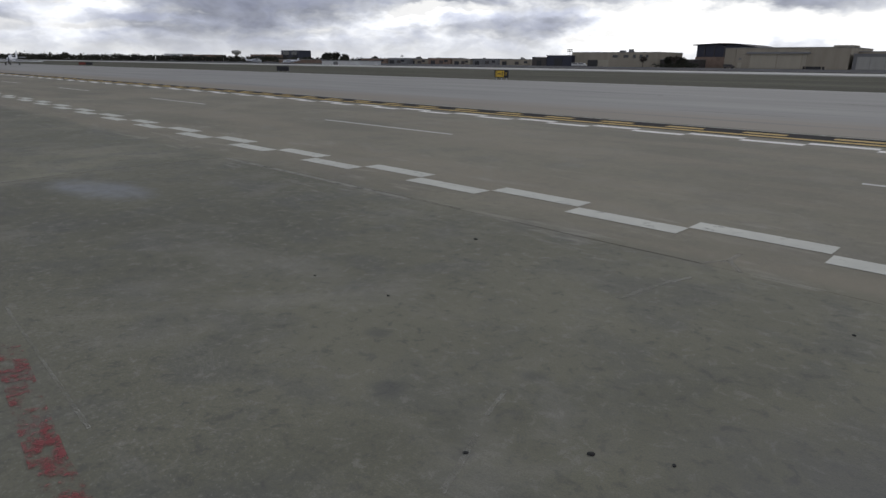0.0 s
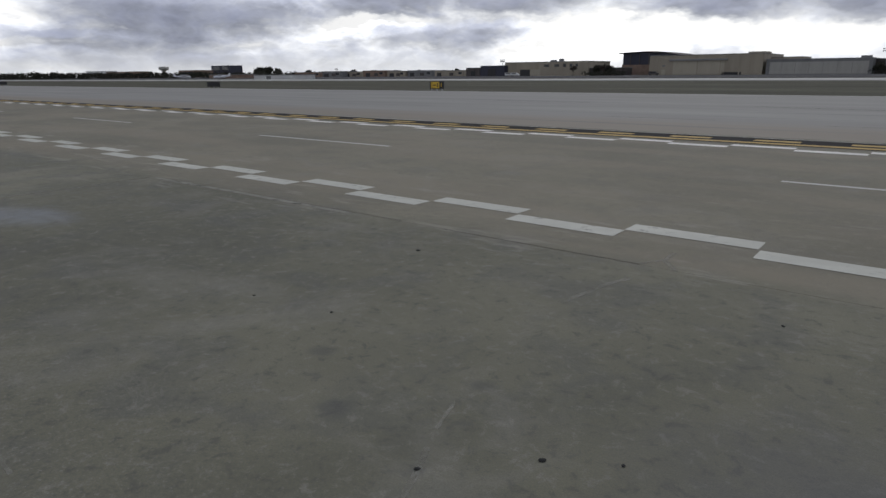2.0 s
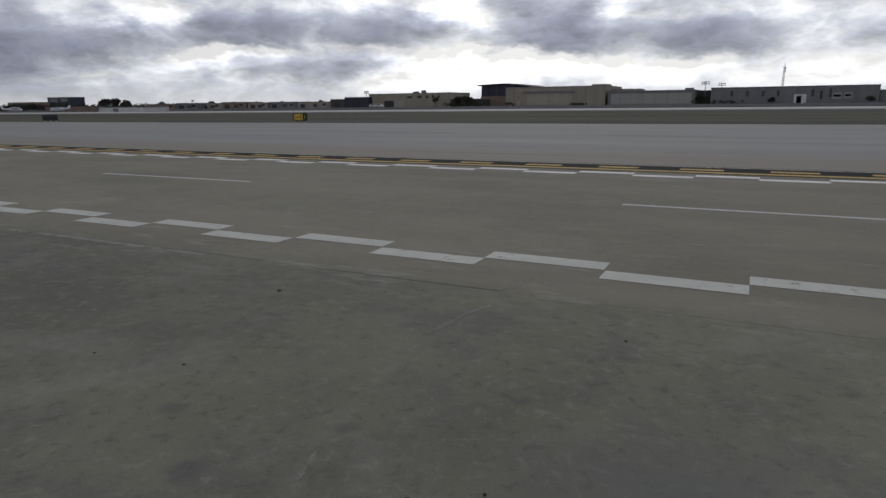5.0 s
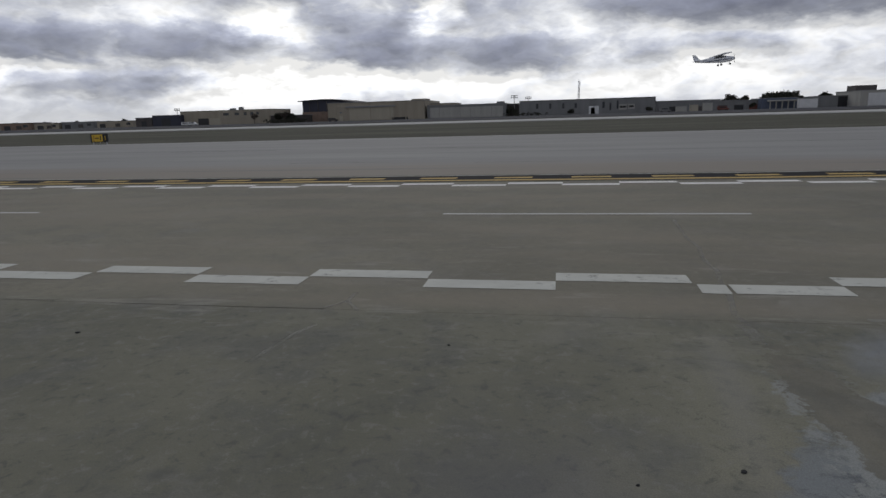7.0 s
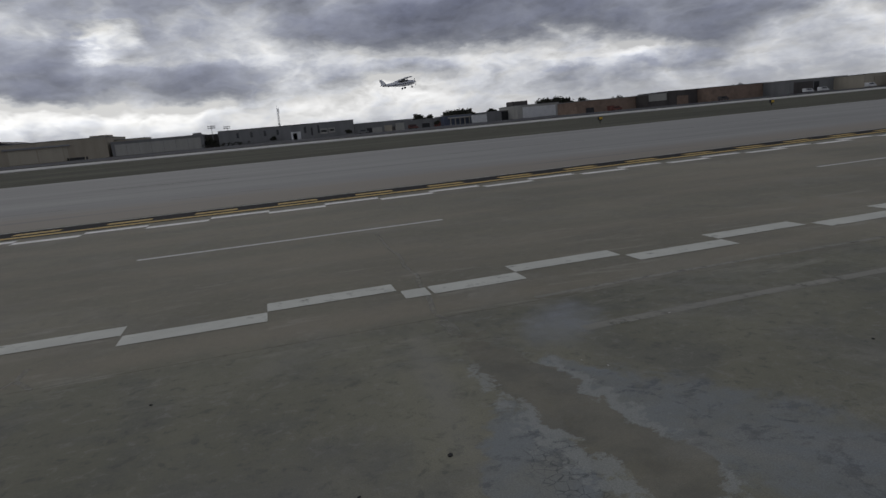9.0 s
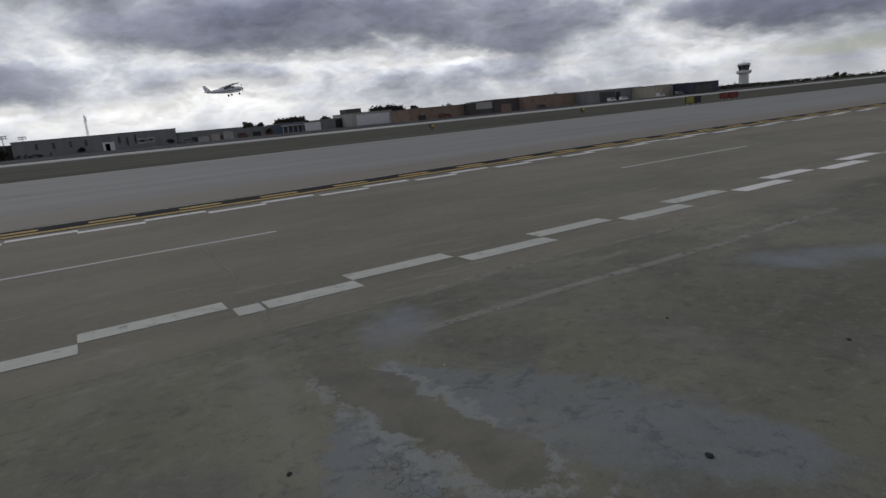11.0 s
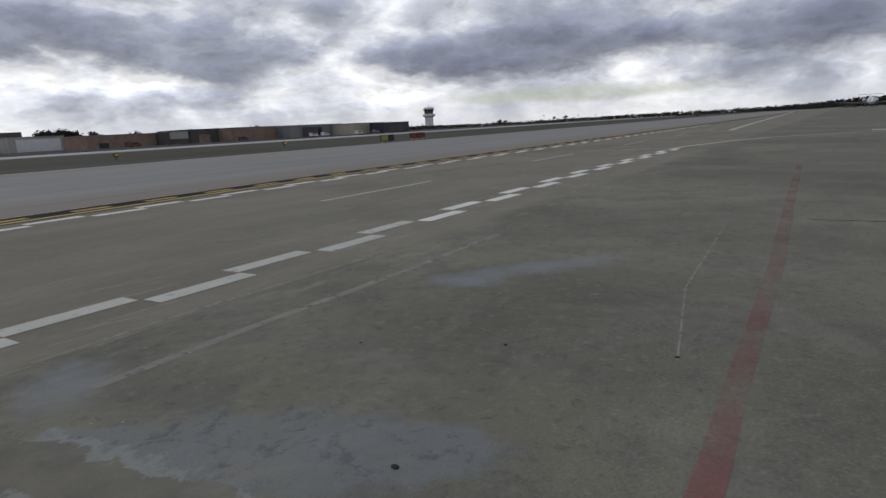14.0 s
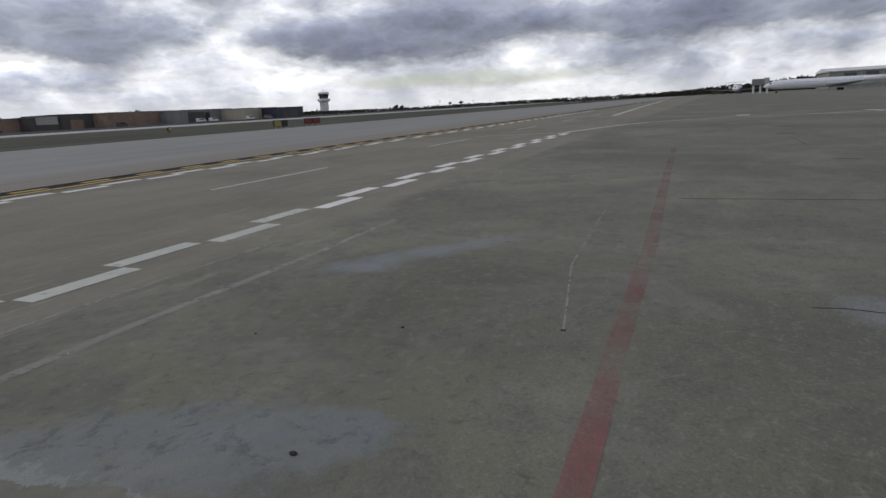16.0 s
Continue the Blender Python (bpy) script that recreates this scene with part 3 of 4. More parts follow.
def building(name, label, az0, az1, el, y, wall, deep=26, openings=(), roof=None, parapet=0.5, lift=0.0, category="building"):
    """A flat-roofed block. openings: (bearing, bearing, foot, head, material, part name)."""
    x0, x1 = x_at(az0, y), x_at(az1, y)
    h = high((az0 + az1) / 2, el, y)
    t = thing(name, label, category, ((x0 + x1) / 2, y, 0))
    wd = (x1 - x0) / 2
    part("wall", box(-wd, wd, 0, deep, 0, h - 0.25, 0.03), wall, t)
    part("roof", box(-wd - 0.25, wd + 0.25, -0.25, deep + 0.25, h - 0.25, h, 0.04), roof or roof_grey, t)
    for a0, a1, z0, z1, mat, nm in openings:
        u0, u1 = x_at(a0, y) - (x0 + x1) / 2, x_at(a1, y) - (x0 + x1) / 2
        z0, z1 = (z0 * h, z1 * h)
        o = part(nm, box(u0, u1, -0.10, 0.05, z0, z1), mat, t)
        if u1 - u0 > 1.5:
            fr = box(u0 - 0.15, u0, -0.16, 0.0, z0, z1 + 0.15)
            box(u1, u1 + 0.15, -0.16, 0.0, z0, z1 + 0.15, bm=fr)
            box(u0, u1, -0.16, 0.0, z1, z1 + 0.15, bm=fr)
            part("frame", fr, wall, o)
    return t, wd, h


def roof_box(t, u, v, wd, ht, h, mat=None, name="roof_unit"):
    part(name, box(u - wd / 2, u + wd / 2, v, v + wd * 0.8, h, h + ht, 0.05), mat or grey_wall, t)


YB = 330.0
building("storage_shed", "small dark grey storage shed beside the yard", -36.2, -35.0, 0.52, YB, dark_wall, 14, ((-35.8, -35.4, 0.0, 0.6, opening, "door"),))
building("storage_shed", "navy blue metal storage shed", -34.95, -32.85, 0.68, YB, navy_wall, 18, ((-34.3, -33.6, 0.0, 0.7, opening, "door"),))
t, wd, h = building("workshop", "tan workshop with small dark windows and an open bay", -32.8, -25.65, 0.97, YB + 4, tan_wall, 30,
                    ((-31.45, -30.6, 0.0, 0.46, opening, "bay"), (-30.55, -29.7, 0.0, 0.46, beige_door, "door"), (-29.4, -28.95, 0.62, 0.80, glass, "window"),
                     (-28.5, -28.1, 0.62, 0.80, glass, "window"), (-27.75, -27.5, 0.60, 0.82, glass, "window"), (-27.2, -26.95, 0.60, 0.82, glass, "window"), (-26.7, -26.5, 0.62, 0.80, glass, "window")))
roof_box(t, 2, 6, 3.0, 1.0, h)
roof_box(t, 8.5, 4, 2.4, 1.6, h)
building("storage_shed", "low dark shed behind bare bushes", -25.6, -22.9, 0.42, YB + 6, dark_wall, 16, ((-24.4, -23.4, 0.0, 0.45, brick_wall, "door"),))

# dark hangar with a curved roof
yb = YB + 34
x0, x1 = x_at(-22.75, yb), x_at(-17.75, yb)
t = thing("arched_hangar", "dark hangar with a shallow curved overhanging roof", "hangar", ((x0 + x1) / 2, yb, 0))
wd, h0, h1 = (x1 - x0) / 2, high(-22, 1.60, yb), high(-18, 1.22, yb)
part("wall", prism([(-wd, 0), (wd, 0), (wd, h1 - 0.3), (wd * 0.3, h0 - 0.15), (-wd, h0 - 0.4)], 0, 40), navy_wall, t)
part("lower_band", box(-wd - 0.2, wd * 0.6, -0.6, 0.0, 0, h0 * 0.46), brick_wall, t)
arc = [(-wd - 2.2, h0 - 0.1)] + [(-wd + 2 * wd * s, h0 + 0.55 * math.sin(math.pi * min(1, s * 1.15)) - max(0, s - 0.5) ** 1.5 * (h0 - h1) * 2.3) for s in (0.1, 0.25, 0.4, 0.55, 0.7, 0.85, 1.0)]
part("roof", prism(arc + [(x, z - 0.45) for x, z in arc[::-1]], -2, 42), dark_roof, t)
for u in (-0.75, -0.45, -0.15, 0.15):
    part("column", box(u * wd - 0.2, u * wd + 0.2, -0.35, 0.0, h0 * 0.46, h0 - 0.6), dark_wall, t)

t, wd, h = building("hangar", "tan concrete hangar with a wide beige sliding door", -20.6, -12.0, 1.38, YB, tan_wall, 45,
                    ((-18.7, -14.8, 0.02, 0.68, beige_door, "sliding_door"), (-14.95, -13.5, 0.0, 0.13, opening, "vent"), (-19.6, -19.3, 0.0, 0.28, beige_door, "door"), (-19.55, -19.35, 0.42, 0.50, grey_wall, "sign_plate")))
part("stair_block", box(wd - 7.5, wd + 0.4, 2, 14, h, h + 0.75, 0.05), tan_wall, t)
part("canopy", box(-wd + 10.6, wd - 16.0, -0.9, -0.1, h * 0.70, h * 0.78, 0.05), roof_grey, t)
for u in (-0.82, -0.1, 0.3, 0.62):
    part("pilaster", box(u * wd - 0.25, u * wd + 0.25, -0.18, 0.0, 0, h * 0.66 if -0.5 < u < 0.3 else h - 0.3), tan_wall, t)
building("annex", "low tan annex with a sloping roof line beside the hangar", -11.95, -9.2, 1.08, YB + 16, tan_wall, 20, ((-11.2, -10.9, 0.0, 0.3, grey_wall, "door"),))
t, wd, h = building("hangar", "long pale hangar with a closed panel front", -11.75, -4.7, 0.92, YB, grey_wall, 30, ((-11.5, -4.95, 0.02, 0.80, pale_wall, "panel_front"),))
for i in range(1, 7):
    part("panel_joint", box(-wd + 1 + i * 5.6, -wd + 1.12 + i * 5.6, -0.16, -0.1, 0.2, h * 0.78), grey_wall, t)
roof_box(t, wd - 3, 2, 4, 0.9, h)
building("storage_shed", "dark shed in the gap between two hangars", -4.65, -3.55, 0.85, YB + 10, dark_wall, 12)
t, wd, h = building("warehouse", "long grey warehouse with narrow dark windows", -3.5, 8.1, 1.05, YB, grey_wall, 34,
                    ((-2.02, -1.82, 0.45, 0.78, glass, "window"), (-0.88, -0.68, 0.42, 0.76, glass, "window"), (0.25, 0.45, 0.42, 0.76, glass, "window"), (1.33, 1.53, 0.42, 0.76, glass, "window"),
                     (2.55, 3.4, 0.0, 0.52, white_wall, "door_surround"), (2.75, 3.05, 0.0, 0.40, opening, "door"), (3.7, 3.9, 0.38, 0.78, glass, "window"), (4.3, 4.45, 0.2, 0.7, opening, "window"), (4.9, 5.05, 0.3, 0.82, glass, "window"),
                     (5.1, 5.75, 0.22, 0.58, pale_wall, "garage_door"), (5.85, 6.4, 0.26, 0.58, pale_wall, "garage_door"), (5.2, 5.65, 0.34, 0.46, glass, "window"), (5.95, 6.3, 0.36, 0.48, glass, "window")))
building("low_shed", "low shed with a pale sloping metal roof", 8.15, 13.2, 0.66, YB + 12, grey_wall, 30, ((9.2, 10.0, 0.0, 0.45, opening, "door"), (11.0, 12.0, 0.0, 0.4, dark_wall, "door")), roof=white_wall)
building("cargo_box", "pale cream cargo container on the yard", 10.9, 11.5, 0.30, YB - 14, beige_door, 3, category="container")
building("cargo_box", "pale grey cargo container on the yard", 11.9, 12.6, 0.42, YB - 10, pale_wall, 3, category="container")
building("cargo_box", "pale grey cargo container by the fence", 9.8, 10.6, 0.20, YB - 16, pale_wall, 3, category="container")
building("workshop", "grey workshop behind parked equipment", 12.5, 16.4, 0.52, YB + 6, grey_wall, 20, ((13.0, 13.7, 0.0, 0.5, dark_wall, "door"), (14.2, 14.9, 0.0, 0.5, opening, "door"), (15.3, 15.9, 0.0, 0.5, red_brick, "door")))
t, wd, h = building("office", "slate blue office with a white columned porch", 16.2, 18.75, 0.60, YB, blue_wall, 18)
for i in range(5):
    part("column", box(-wd + 3.0 + i * 2.7, -wd + 3.5 + i * 2.7, -2.6, -2.1, 0, h * 0.66, 0.03), pale_wall, t)
part("porch_roof", box(-wd + 2.4, wd, -3.0, 0, h * 0.66, h * 0.80, 0.04), pale_wall, t)
building("trailer", "white box trailer parked on the yard", 18.85, 20.1, 0.50, YB - 8, white_wall, 3, category="trailer")
building("wall_block", "grey block building with a dark gateway", 20.1, 22.85, 0.62, YB + 8, grey_wall, 20, ((21.4, 22.0, 0.0, 0.9, opening, "gateway"),))
t, wd, h = building("hangar", "pale cream hangar with a dark box on its roof", 22.85, 26.5, 0.92, YB - 6, pale_wall, 28, ((23.3, 26.2, 0.02, 0.82, white_wall, "sliding_door"),))
part("roof_block", box(-wd, -wd + 9, 6, 16, h, h + 2.4, 0.05), dark_wall, t)
building("storage_shed", "dark metal shed among trees", 26.6, 28.0, 0.55, YB, dark_wall, 18)
YR = 262.0
building("long_shed", "long low brown brick shed", 28.0, 33.9, 0.78, YR + 10, brick_wall, 20, ((28.8, 29.5, 0.0, 0.4, opening, "door"), (30.6, 31.2, 0.0, 0.4, red_brick, "door")))
building("annex", "white fronted annex with a dark base", 33.98, 35.6, 0.80, YR, dark_wall, 14, ((34.05, 35.5, 0.42, 0.95, pale_wall, "panel_front"),))
building("hangar", "grey brick hangar with a black roof edge", 35.65, 38.1, 0.90, YR, dark_wall, 26, ((36.3, 37.2, 0.0, 0.6, brick_wall, "door"),), roof=dark_roof)
building("storage_shed", "small brown brick shed", 38.2, 38.95, 0.42, YR + 6, brick_wall, 12, ((38.4, 38.7, 0.0, 0.5, opening, "door"),))
building("long_shed", "long brown brick hangar with a plain front", 38.98, 44.6, 0.86, YR - 10, brick_wall, 26)
t, wd, h = building("open_hangar", "open-fronted dark hangar with a white roof edge", 44.6, 48.4, 0.80, YR - 26, grey_wall, 30, ((44.9, 46.2, 0.0, 0.8, dark_wall, "door"), (46.25, 46.6, 0.1, 0.75, opening, "bay"), (46.7, 48.2, 0.0, 0.8, grey_wall, "door")), roof=pale_wall)
building("annex", "red-brown brick annex beside hangars", 48.4, 49.5, 0.72, YR - 32, red_brick, 14, ((48.8, 49.1, 0.0, 0.5, opening, "door"),))
building("hangar", "plain tan metal hangar", 49.5, 52.1, 0.72, YR - 42, beige_door, 22, ((50.1, 51.6, 0.02, 0.75, tan_wall, "sliding_door"),))
building("hangar", "dark navy metal hangar", 52.15, 54.4, 0.66, YR - 52, navy_wall, 18, ((52.6, 53.9, 0.02, 0.72, dark_wall, "sliding_door"),))
building("terminal_block", "grey low block beside the control tower", 55.0, 57.4, 0.16, 360, dark_wall, 16, ((55.4, 55.8, 0.2, 0.6, glass, "window"), (56.4, 56.9, 0.2, 0.6, glass, "window")))
building("terminal_block", "pale low block near the control tower", 58.0, 60.2, 0.12, 380, pale_wall, 16, ((58.5, 59.6, 0.2, 0.6, glass, "window"),))

# left horizon
YL = 420.0
building("hangar", "long white low hangar beyond the grass", -54.6, -51.4, 0.06, 165, white_wall, 12, ((-53.6, -53.2, 0.0, 0.7, grey_wall, "door"),))
building("block", "grey-brown industrial block beyond grass", -58.2, -55.9, 0.12, 240, brick_wall, 16, ((-57.6, -57.0, 0.1, 0.6, opening, "door"),))
building("block", "dark glass office block on the skyline", -57.95, -56.5, 0.84, 600, navy_wall, 24, ((-57.8, -57.3, 0.5, 0.9, glass, "window"), (-57.1, -56.65, 0.5, 0.9, glass, "window")))
building("block", "brown block on the skyline", -60.5, -58.9, 0.48, 560, brick_wall, 24, ((-60.2, -59.4, 0.5, 0.8, glass, "window"),))
building("block", "white slab block on the skyline", -67.2, -65.9, 0.44, 480, white_wall, 20, ((-67.0, -66.1, 0.6, 0.75, glass, "window"),))
building("block", "brown brick block on the skyline", -65.8, -63.7, 0.40, 470, brick_wall, 20, ((-65.4, -64.2, 0.5, 0.75, glass, "window"),))
building("block", "dark low block on the skyline", -78.6, -76.8, 0.24, 170, navy_wall, 16, ((-78.2, -77.2, 0.4, 0.8, glass, "window"),))
rng = random.Random(11)
for a0, a1, el, mat, lab in ((-51.2, -49.0, 0.18, brick_wall, "brown low workshop"), (-48.9, -47.2, 0.24, grey_wall, "grey low workshop"), (-47.1, -45.4, 0.20, tan_wall, "tan low workshop"),
                             (-45.3, -43.4, 0.28, brick_wall, "brown gabled workshop"), (-43.2, -41.6, 0.22, tan_wall, "pale tan low workshop"), (-41.4, -39.2, 0.26, grey_wall, "grey flat workshop"), (-39.0, -36.4, 0.24, tan_wall, "tan flat workshop")):
    m = (a0 + a1) / 2
    building("workshop", lab + " on the far side of the airfield", a0, a1, el + 0.08, YL - 60 + rng.uniform(-10, 10), mat, 18,
             ((a0 + 0.2, a0 + 0.6, 0.0, 0.6, opening, "door"), (m, m + 0.35, 0.1, 0.6, dark_wall, "door"), (a1 - 0.5, a1 - 0.2, 0.35, 0.7, glass, "window")))


# ---- towers and poles ----
def tower_of(az, y):
    x = x_at(az, y)
    d = math.hypot(x - EYE[0], y - EYE[1])
    return x, d


xt, d = tower_of(56.25, 390)
top = 1.53 + d * math.tan(radians(1.80))
t = thing("control_tower", "white concrete airport control tower with a dark glazed cab", "control tower", (xt, 390, 0), -50)


def octa(r, z, k=8):
    return [(1.36 * r * math.cos(math.tau * (i + 0.5) / k), 1.36 * r * math.sin(math.tau * (i + 0.5) / k), z) for i in range(k)]


s = top / 24.0
part("shaft", loft([octa(3.3 * s, 0), octa(3.1 * s, 11 * s), octa(3.3 * s, 13.2 * s)]), white_wall, t)
for i in range(8):
    a = math.tau * (i + 0.5) / 8
    part("rib", rod((4.45 * s * math.cos(a), 4.45 * s * math.sin(a), 0), (4.45 * s * math.cos(a), 4.45 * s * math.sin(a), 13 * s), 0.4 * s, sides=6), white_wall, t)
part("gallery", loft([octa(4.2 * s, 13.0 * s), octa(5.4 * s, 14.4 * s), octa(5.4 * s, 16.2 * s), octa(4.6 * s, 16.4 * s)]), white_wall, t)
part("neck", loft([octa(3.6 * s, 16.4 * s), octa(3.7 * s, 18.4 * s)]), dark_wall, t)
part("cab_glass", loft([octa(3.7 * s, 18.4 * s), octa(4.4 * s, 21.4 * s)]), glass, t)
part("cab_roof", loft([octa(4.7 * s, 21.4 * s), octa(4.7 * s, 22.6 * s), octa(3.2 * s, 23.6 * s)]), white_wall, t)
for i in range(8):
    a = math.tau * (i + 0.5) / 8
    part("mullion", rod((5.06 * s * math.cos(a), 5.06 * s * math.sin(a), 18.4 * s), (6.0 * s * math.cos(a), 6.0 * s * math.sin(a), 21.4 * s), 0.12 * s, sides=5), white_wall, t)
part("antenna", rod((0, 0, 23.4 * s), (0, 0, 25.5 * s), 0.12), steel, t)

xt, d = tower_of(-61.6, 480)
top = 1.53 + d * math.tan(radians(0.78))
t = thing("water_tower", "pale pedestal water tower on the skyline", "water tower", (xt, 480, 0))


def ring(r, z, k=16):
    return [(r * math.cos(math.tau * i / k), r * math.sin(math.tau * i / k), z) for i in range(k)]


part("column", loft([ring(3.4, 0), ring(2.4, top * 0.3), ring(2.4, top * 0.55), ring(3.4, top * 0.63)]), pale_wall, t, smooth=True)
part("tank", loft([ring(3.4, top * 0.62), ring(6.6, top * 0.72), ring(7.0, top * 0.82), ring(6.8, top * 0.95), ring(3.0, top)]), pale_wall, t, smooth=True)


def lattice_mast(az, y, el, half=0.7, label="tall steel lattice radio mast"):
    x, d = tower_of(az, y)
    top = 1.53 + d * math.tan(radians(el))
    t = thing("radio_mast", label, "mast", (x, y, 0))
    feet = [(half * math.cos(a), half * math.sin(a)) for a in (0.5, 2.6, 4.7)]
    for fx, fy in feet:
        part("leg", rod((fx, fy, 0), (fx * 0.6, fy * 0.6, top), 0.09, sides=5), steel, t)
    k = int(top / 1.6)
    for i in range(k):
        z0, z1 = top * i / k, top * (i + 1) / k
        f0, f1 = 1 - 0.4 * i / k, 1 - 0.4 * (i + 1) / k
        for j in range(3):
            a, c = feet[j], feet[(j + 1) % 3]
            if (i + j) % 2:
                a, c = c, a
            part("brace", rod((a[0] * f0, a[1] * f0, z0), (c[0] * f1, c[1] * f1, z1), 0.05, sides=4), steel, t)
    part("antenna_panel", box(half * 0.5, half * 0.5 + 0.4, -0.2, 0.2, top - 3, top - 0.6), white_wall, t)
    part("tip", rod((0, 0, top - 0.2), (0, 0, top + 1.6), 0.05, sides=5), steel, t)


lattice_mast(1.68, YB + 40, 2.6)


def light_pole(az, y, el, arms=2):
    x, d = tower_of(az, y)
    top = 1.53 + d * math.tan(radians(el))
    t = thing("light_pole", "tall floodlight pole with a crossbar of lamps", "light pole", (x, y, 0), group="floodlight poles")
    part("pole", rod((0, 0, 0), (0, 0, top), 0.22, 0.12), steel, t)
    for i in range(arms):
        z = top - 0.15 - 0.9 * i
        part("crossbar", box(-1.7, 1.7, -0.08, 0.08, z, z + 0.16), steel, t)
        for u in (-1.5, -0.5, 0.5, 1.5):
            part("lamp", box(u - 0.3, u + 0.3, -0.5, 0.1, z - 0.35, z, 0.05), dark_roof, t)


for az, y, el in ((-33.0, YB + 2, 1.18), (-3.95, YB + 6, 1.55), (-2.7, YB + 40, 1.40), (-47.6, YL, 0.55), (69.5, 330, 0.42), (71.0, 330, 0.35), (66.5, 330, 0.55)):
    light_pole(az, y, el)


# ---- signs beside the taxiway ----
def guidance_sign(az, y, wide, tall, label, faces):
    """faces: (start, end, material) along the width, with dark marks on yellow panels."""
    t = thing("guidance_sign", label, "airport sign", (x_at(az, y), y, -0.06), -az * 0.75, group="taxiway signs")
    part("case", box(-wide / 2 - 0.06, wide / 2 + 0.06, 0, 0.28, 0.22, 0.3 + tall, 0.03), sign_black, t)
    for u0, u1, mat in faces:
        part("face", box(-wide / 2 + u0 * wide, -wide / 2 + u1 * wide, -0.012, 0.0, 0.28, 0.24 + tall), mat, t)
    for u in (-0.4, 0.0, 0.4):
        part("leg", rod((u * wide, 0.14, 0), (u * wide, 0.14, 0.3), 0.05), steel, t)
    return t


t = guidance_sign(-39.0, 41.6, 1.22, 0.62, "yellow and black taxiway guidance sign on the grass edge", ((0.05, 0.13, sign_yellow), (0.16, 0.70, sign_yellow), (0.74, 0.98, sign_black)))
part("arrow_mark", box(-0.34, -0.04, -0.02, -0.012, 0.52, 0.60), sign_black, t)
part("letter_bar", box(0.04, 0.12, -0.02, -0.012, 0.40, 0.74), sign_black, t)
part("letter_bar", box(0.40, 0.47, -0.02, -0.012, 0.40, 0.74), sign_yellow, t)
guidance_sign(-58.0, 41.6, 1.5, 0.55, "black-backed taxiway sign seen from behind", ((0.02, 0.98, sign_black),))
guidance_sign(-72.9, 41.6, 2.6, 0.5, "dark red and yellow runway holding sign", ((0.02, 0.5, sign_orange), (0.5, 0.98, sign_black)))
guidance_sign(52.5, 42.2, 1.6, 0.7, "yellow and black taxiway guidance sign on the grass edge", ((0.03, 0.55, sign_yellow_shade), (0.58, 0.97, sign_black)))
guidance_sign(55.2, 46.0, 2.1, 0.68, "orange-red runway holding sign", ((0.02, 0.46, sign_orange), (0.54, 0.98, sign_orange)))


def edge_light(az, y):
    t = thing("edge_light", "small green and black lamp box on the grass", "airfield light", (x_at(az, y), y, -0.06), group="airfield lights")
    part("stem", rod((0, 0, 0), (0, 0, 0.35), 0.06), sign_black, t)
    part("body", box(-0.22, 0.22, -0.18, 0.18, 0.3, 0.75, 0.04), sign_black, t)
    part("lens", box(-0.2, 0.2, -0.2, -0.18, 0.4, 0.65), sign_yellow, t)


edge_light(43.4, 60)
edge_light(30.0, 58)


# ---- aircraft ----
def oval(y_half, z_half, x, zc, k=14):
    return [(x, y_half * math.cos(math.tau * i / k), zc + z_half * math.sin(math.tau * i / k)) for i in range(k)]


def light_plane(label, at, turn, pitch=0.0, low=False):
    """Single-engine aeroplane, nose along +x, wheels at z = 0."""
    t = thing("light_aeroplane", label, "aeroplane")
    t.matrix_basis = pose(*at, 0, -pitch, turn)
    body = part("fuselage", loft([oval(0.12, 0.2, -4.9, 1.55), oval(0.28, 0.36, -3.4, 1.45), oval(0.5, 0.62, -1.4, 1.38), oval(0.56, 0.78, 0.2, 1.38), oval(0.55, 0.66, 1.3, 1.24), oval(0.48, 0.5, 2.3, 1.2), oval(0.3, 0.32, 2.75, 1.2)]), white_skin, t, smooth=True)
    part("cheat_line", box(-3.6, 2.2, -0.575, 0.575, 1.12, 1.22), trim_blue, body)
    part("cabin_window", box(-1.2, 1.1, -0.57, 0.57, 1.6, 1.95, 0.05), glass, body)
    wing_z = 0.72 if low else 2.12
    part("wing", box(-0.7, 0.9, -5.5, 5.5, wing_z, wing_z + 0.18, 0.07), white_skin, t)
    for sgn in (-1, 1):
        if not low:
            part("strut", rod((0.1, 0.5 * sgn, 0.95), (0.15, 2.7 * sgn, 2.14), 0.05, sides=6), white_skin, t)
        part("gear_leg", rod((-0.1, 0.4 * sgn, 0.85), (-0.1, 1.25 * sgn, 0.22), 0.06, sides=6), white_skin, t)
        wheel = part("wheel", rod((-0.1, 1.18 * sgn, 0.22), (-0.1, 1.34 * sgn, 0.22), 0.22, sides=14), rubber, t)
        part("tailplane", box(-5.1, -4.2, 0.1 * sgn if sgn > 0 else -1.75, 1.75 if sgn > 0 else -0.1, 1.58, 1.68, 0.03), white_skin, t)
    part("nose_leg", rod((1.85, 0, 0.85), (1.95, 0, 0.2), 0.05, sides=6), steel, t)
    part("wheel", rod((1.95, -0.07, 0.19), (1.95, 0.07, 0.19), 0.19, sides=14), rubber, t)
    part("fin", prism([(-5.4, 2.95), (-4.85, 2.95), (-3.9, 1.75), (-4.9, 1.55), (-5.15, 1.6)], -0.06, 0.06), white_skin, t)
    part("spinner", rod((2.72, 0, 1.2), (3.1, 0, 1.2), 0.17, 0.03), trim_blue, t)
    part("propeller_blade", box(2.84, 2.88, -0.07, 0.07, 0.30, 2.10), dark_roof, t)
    return t


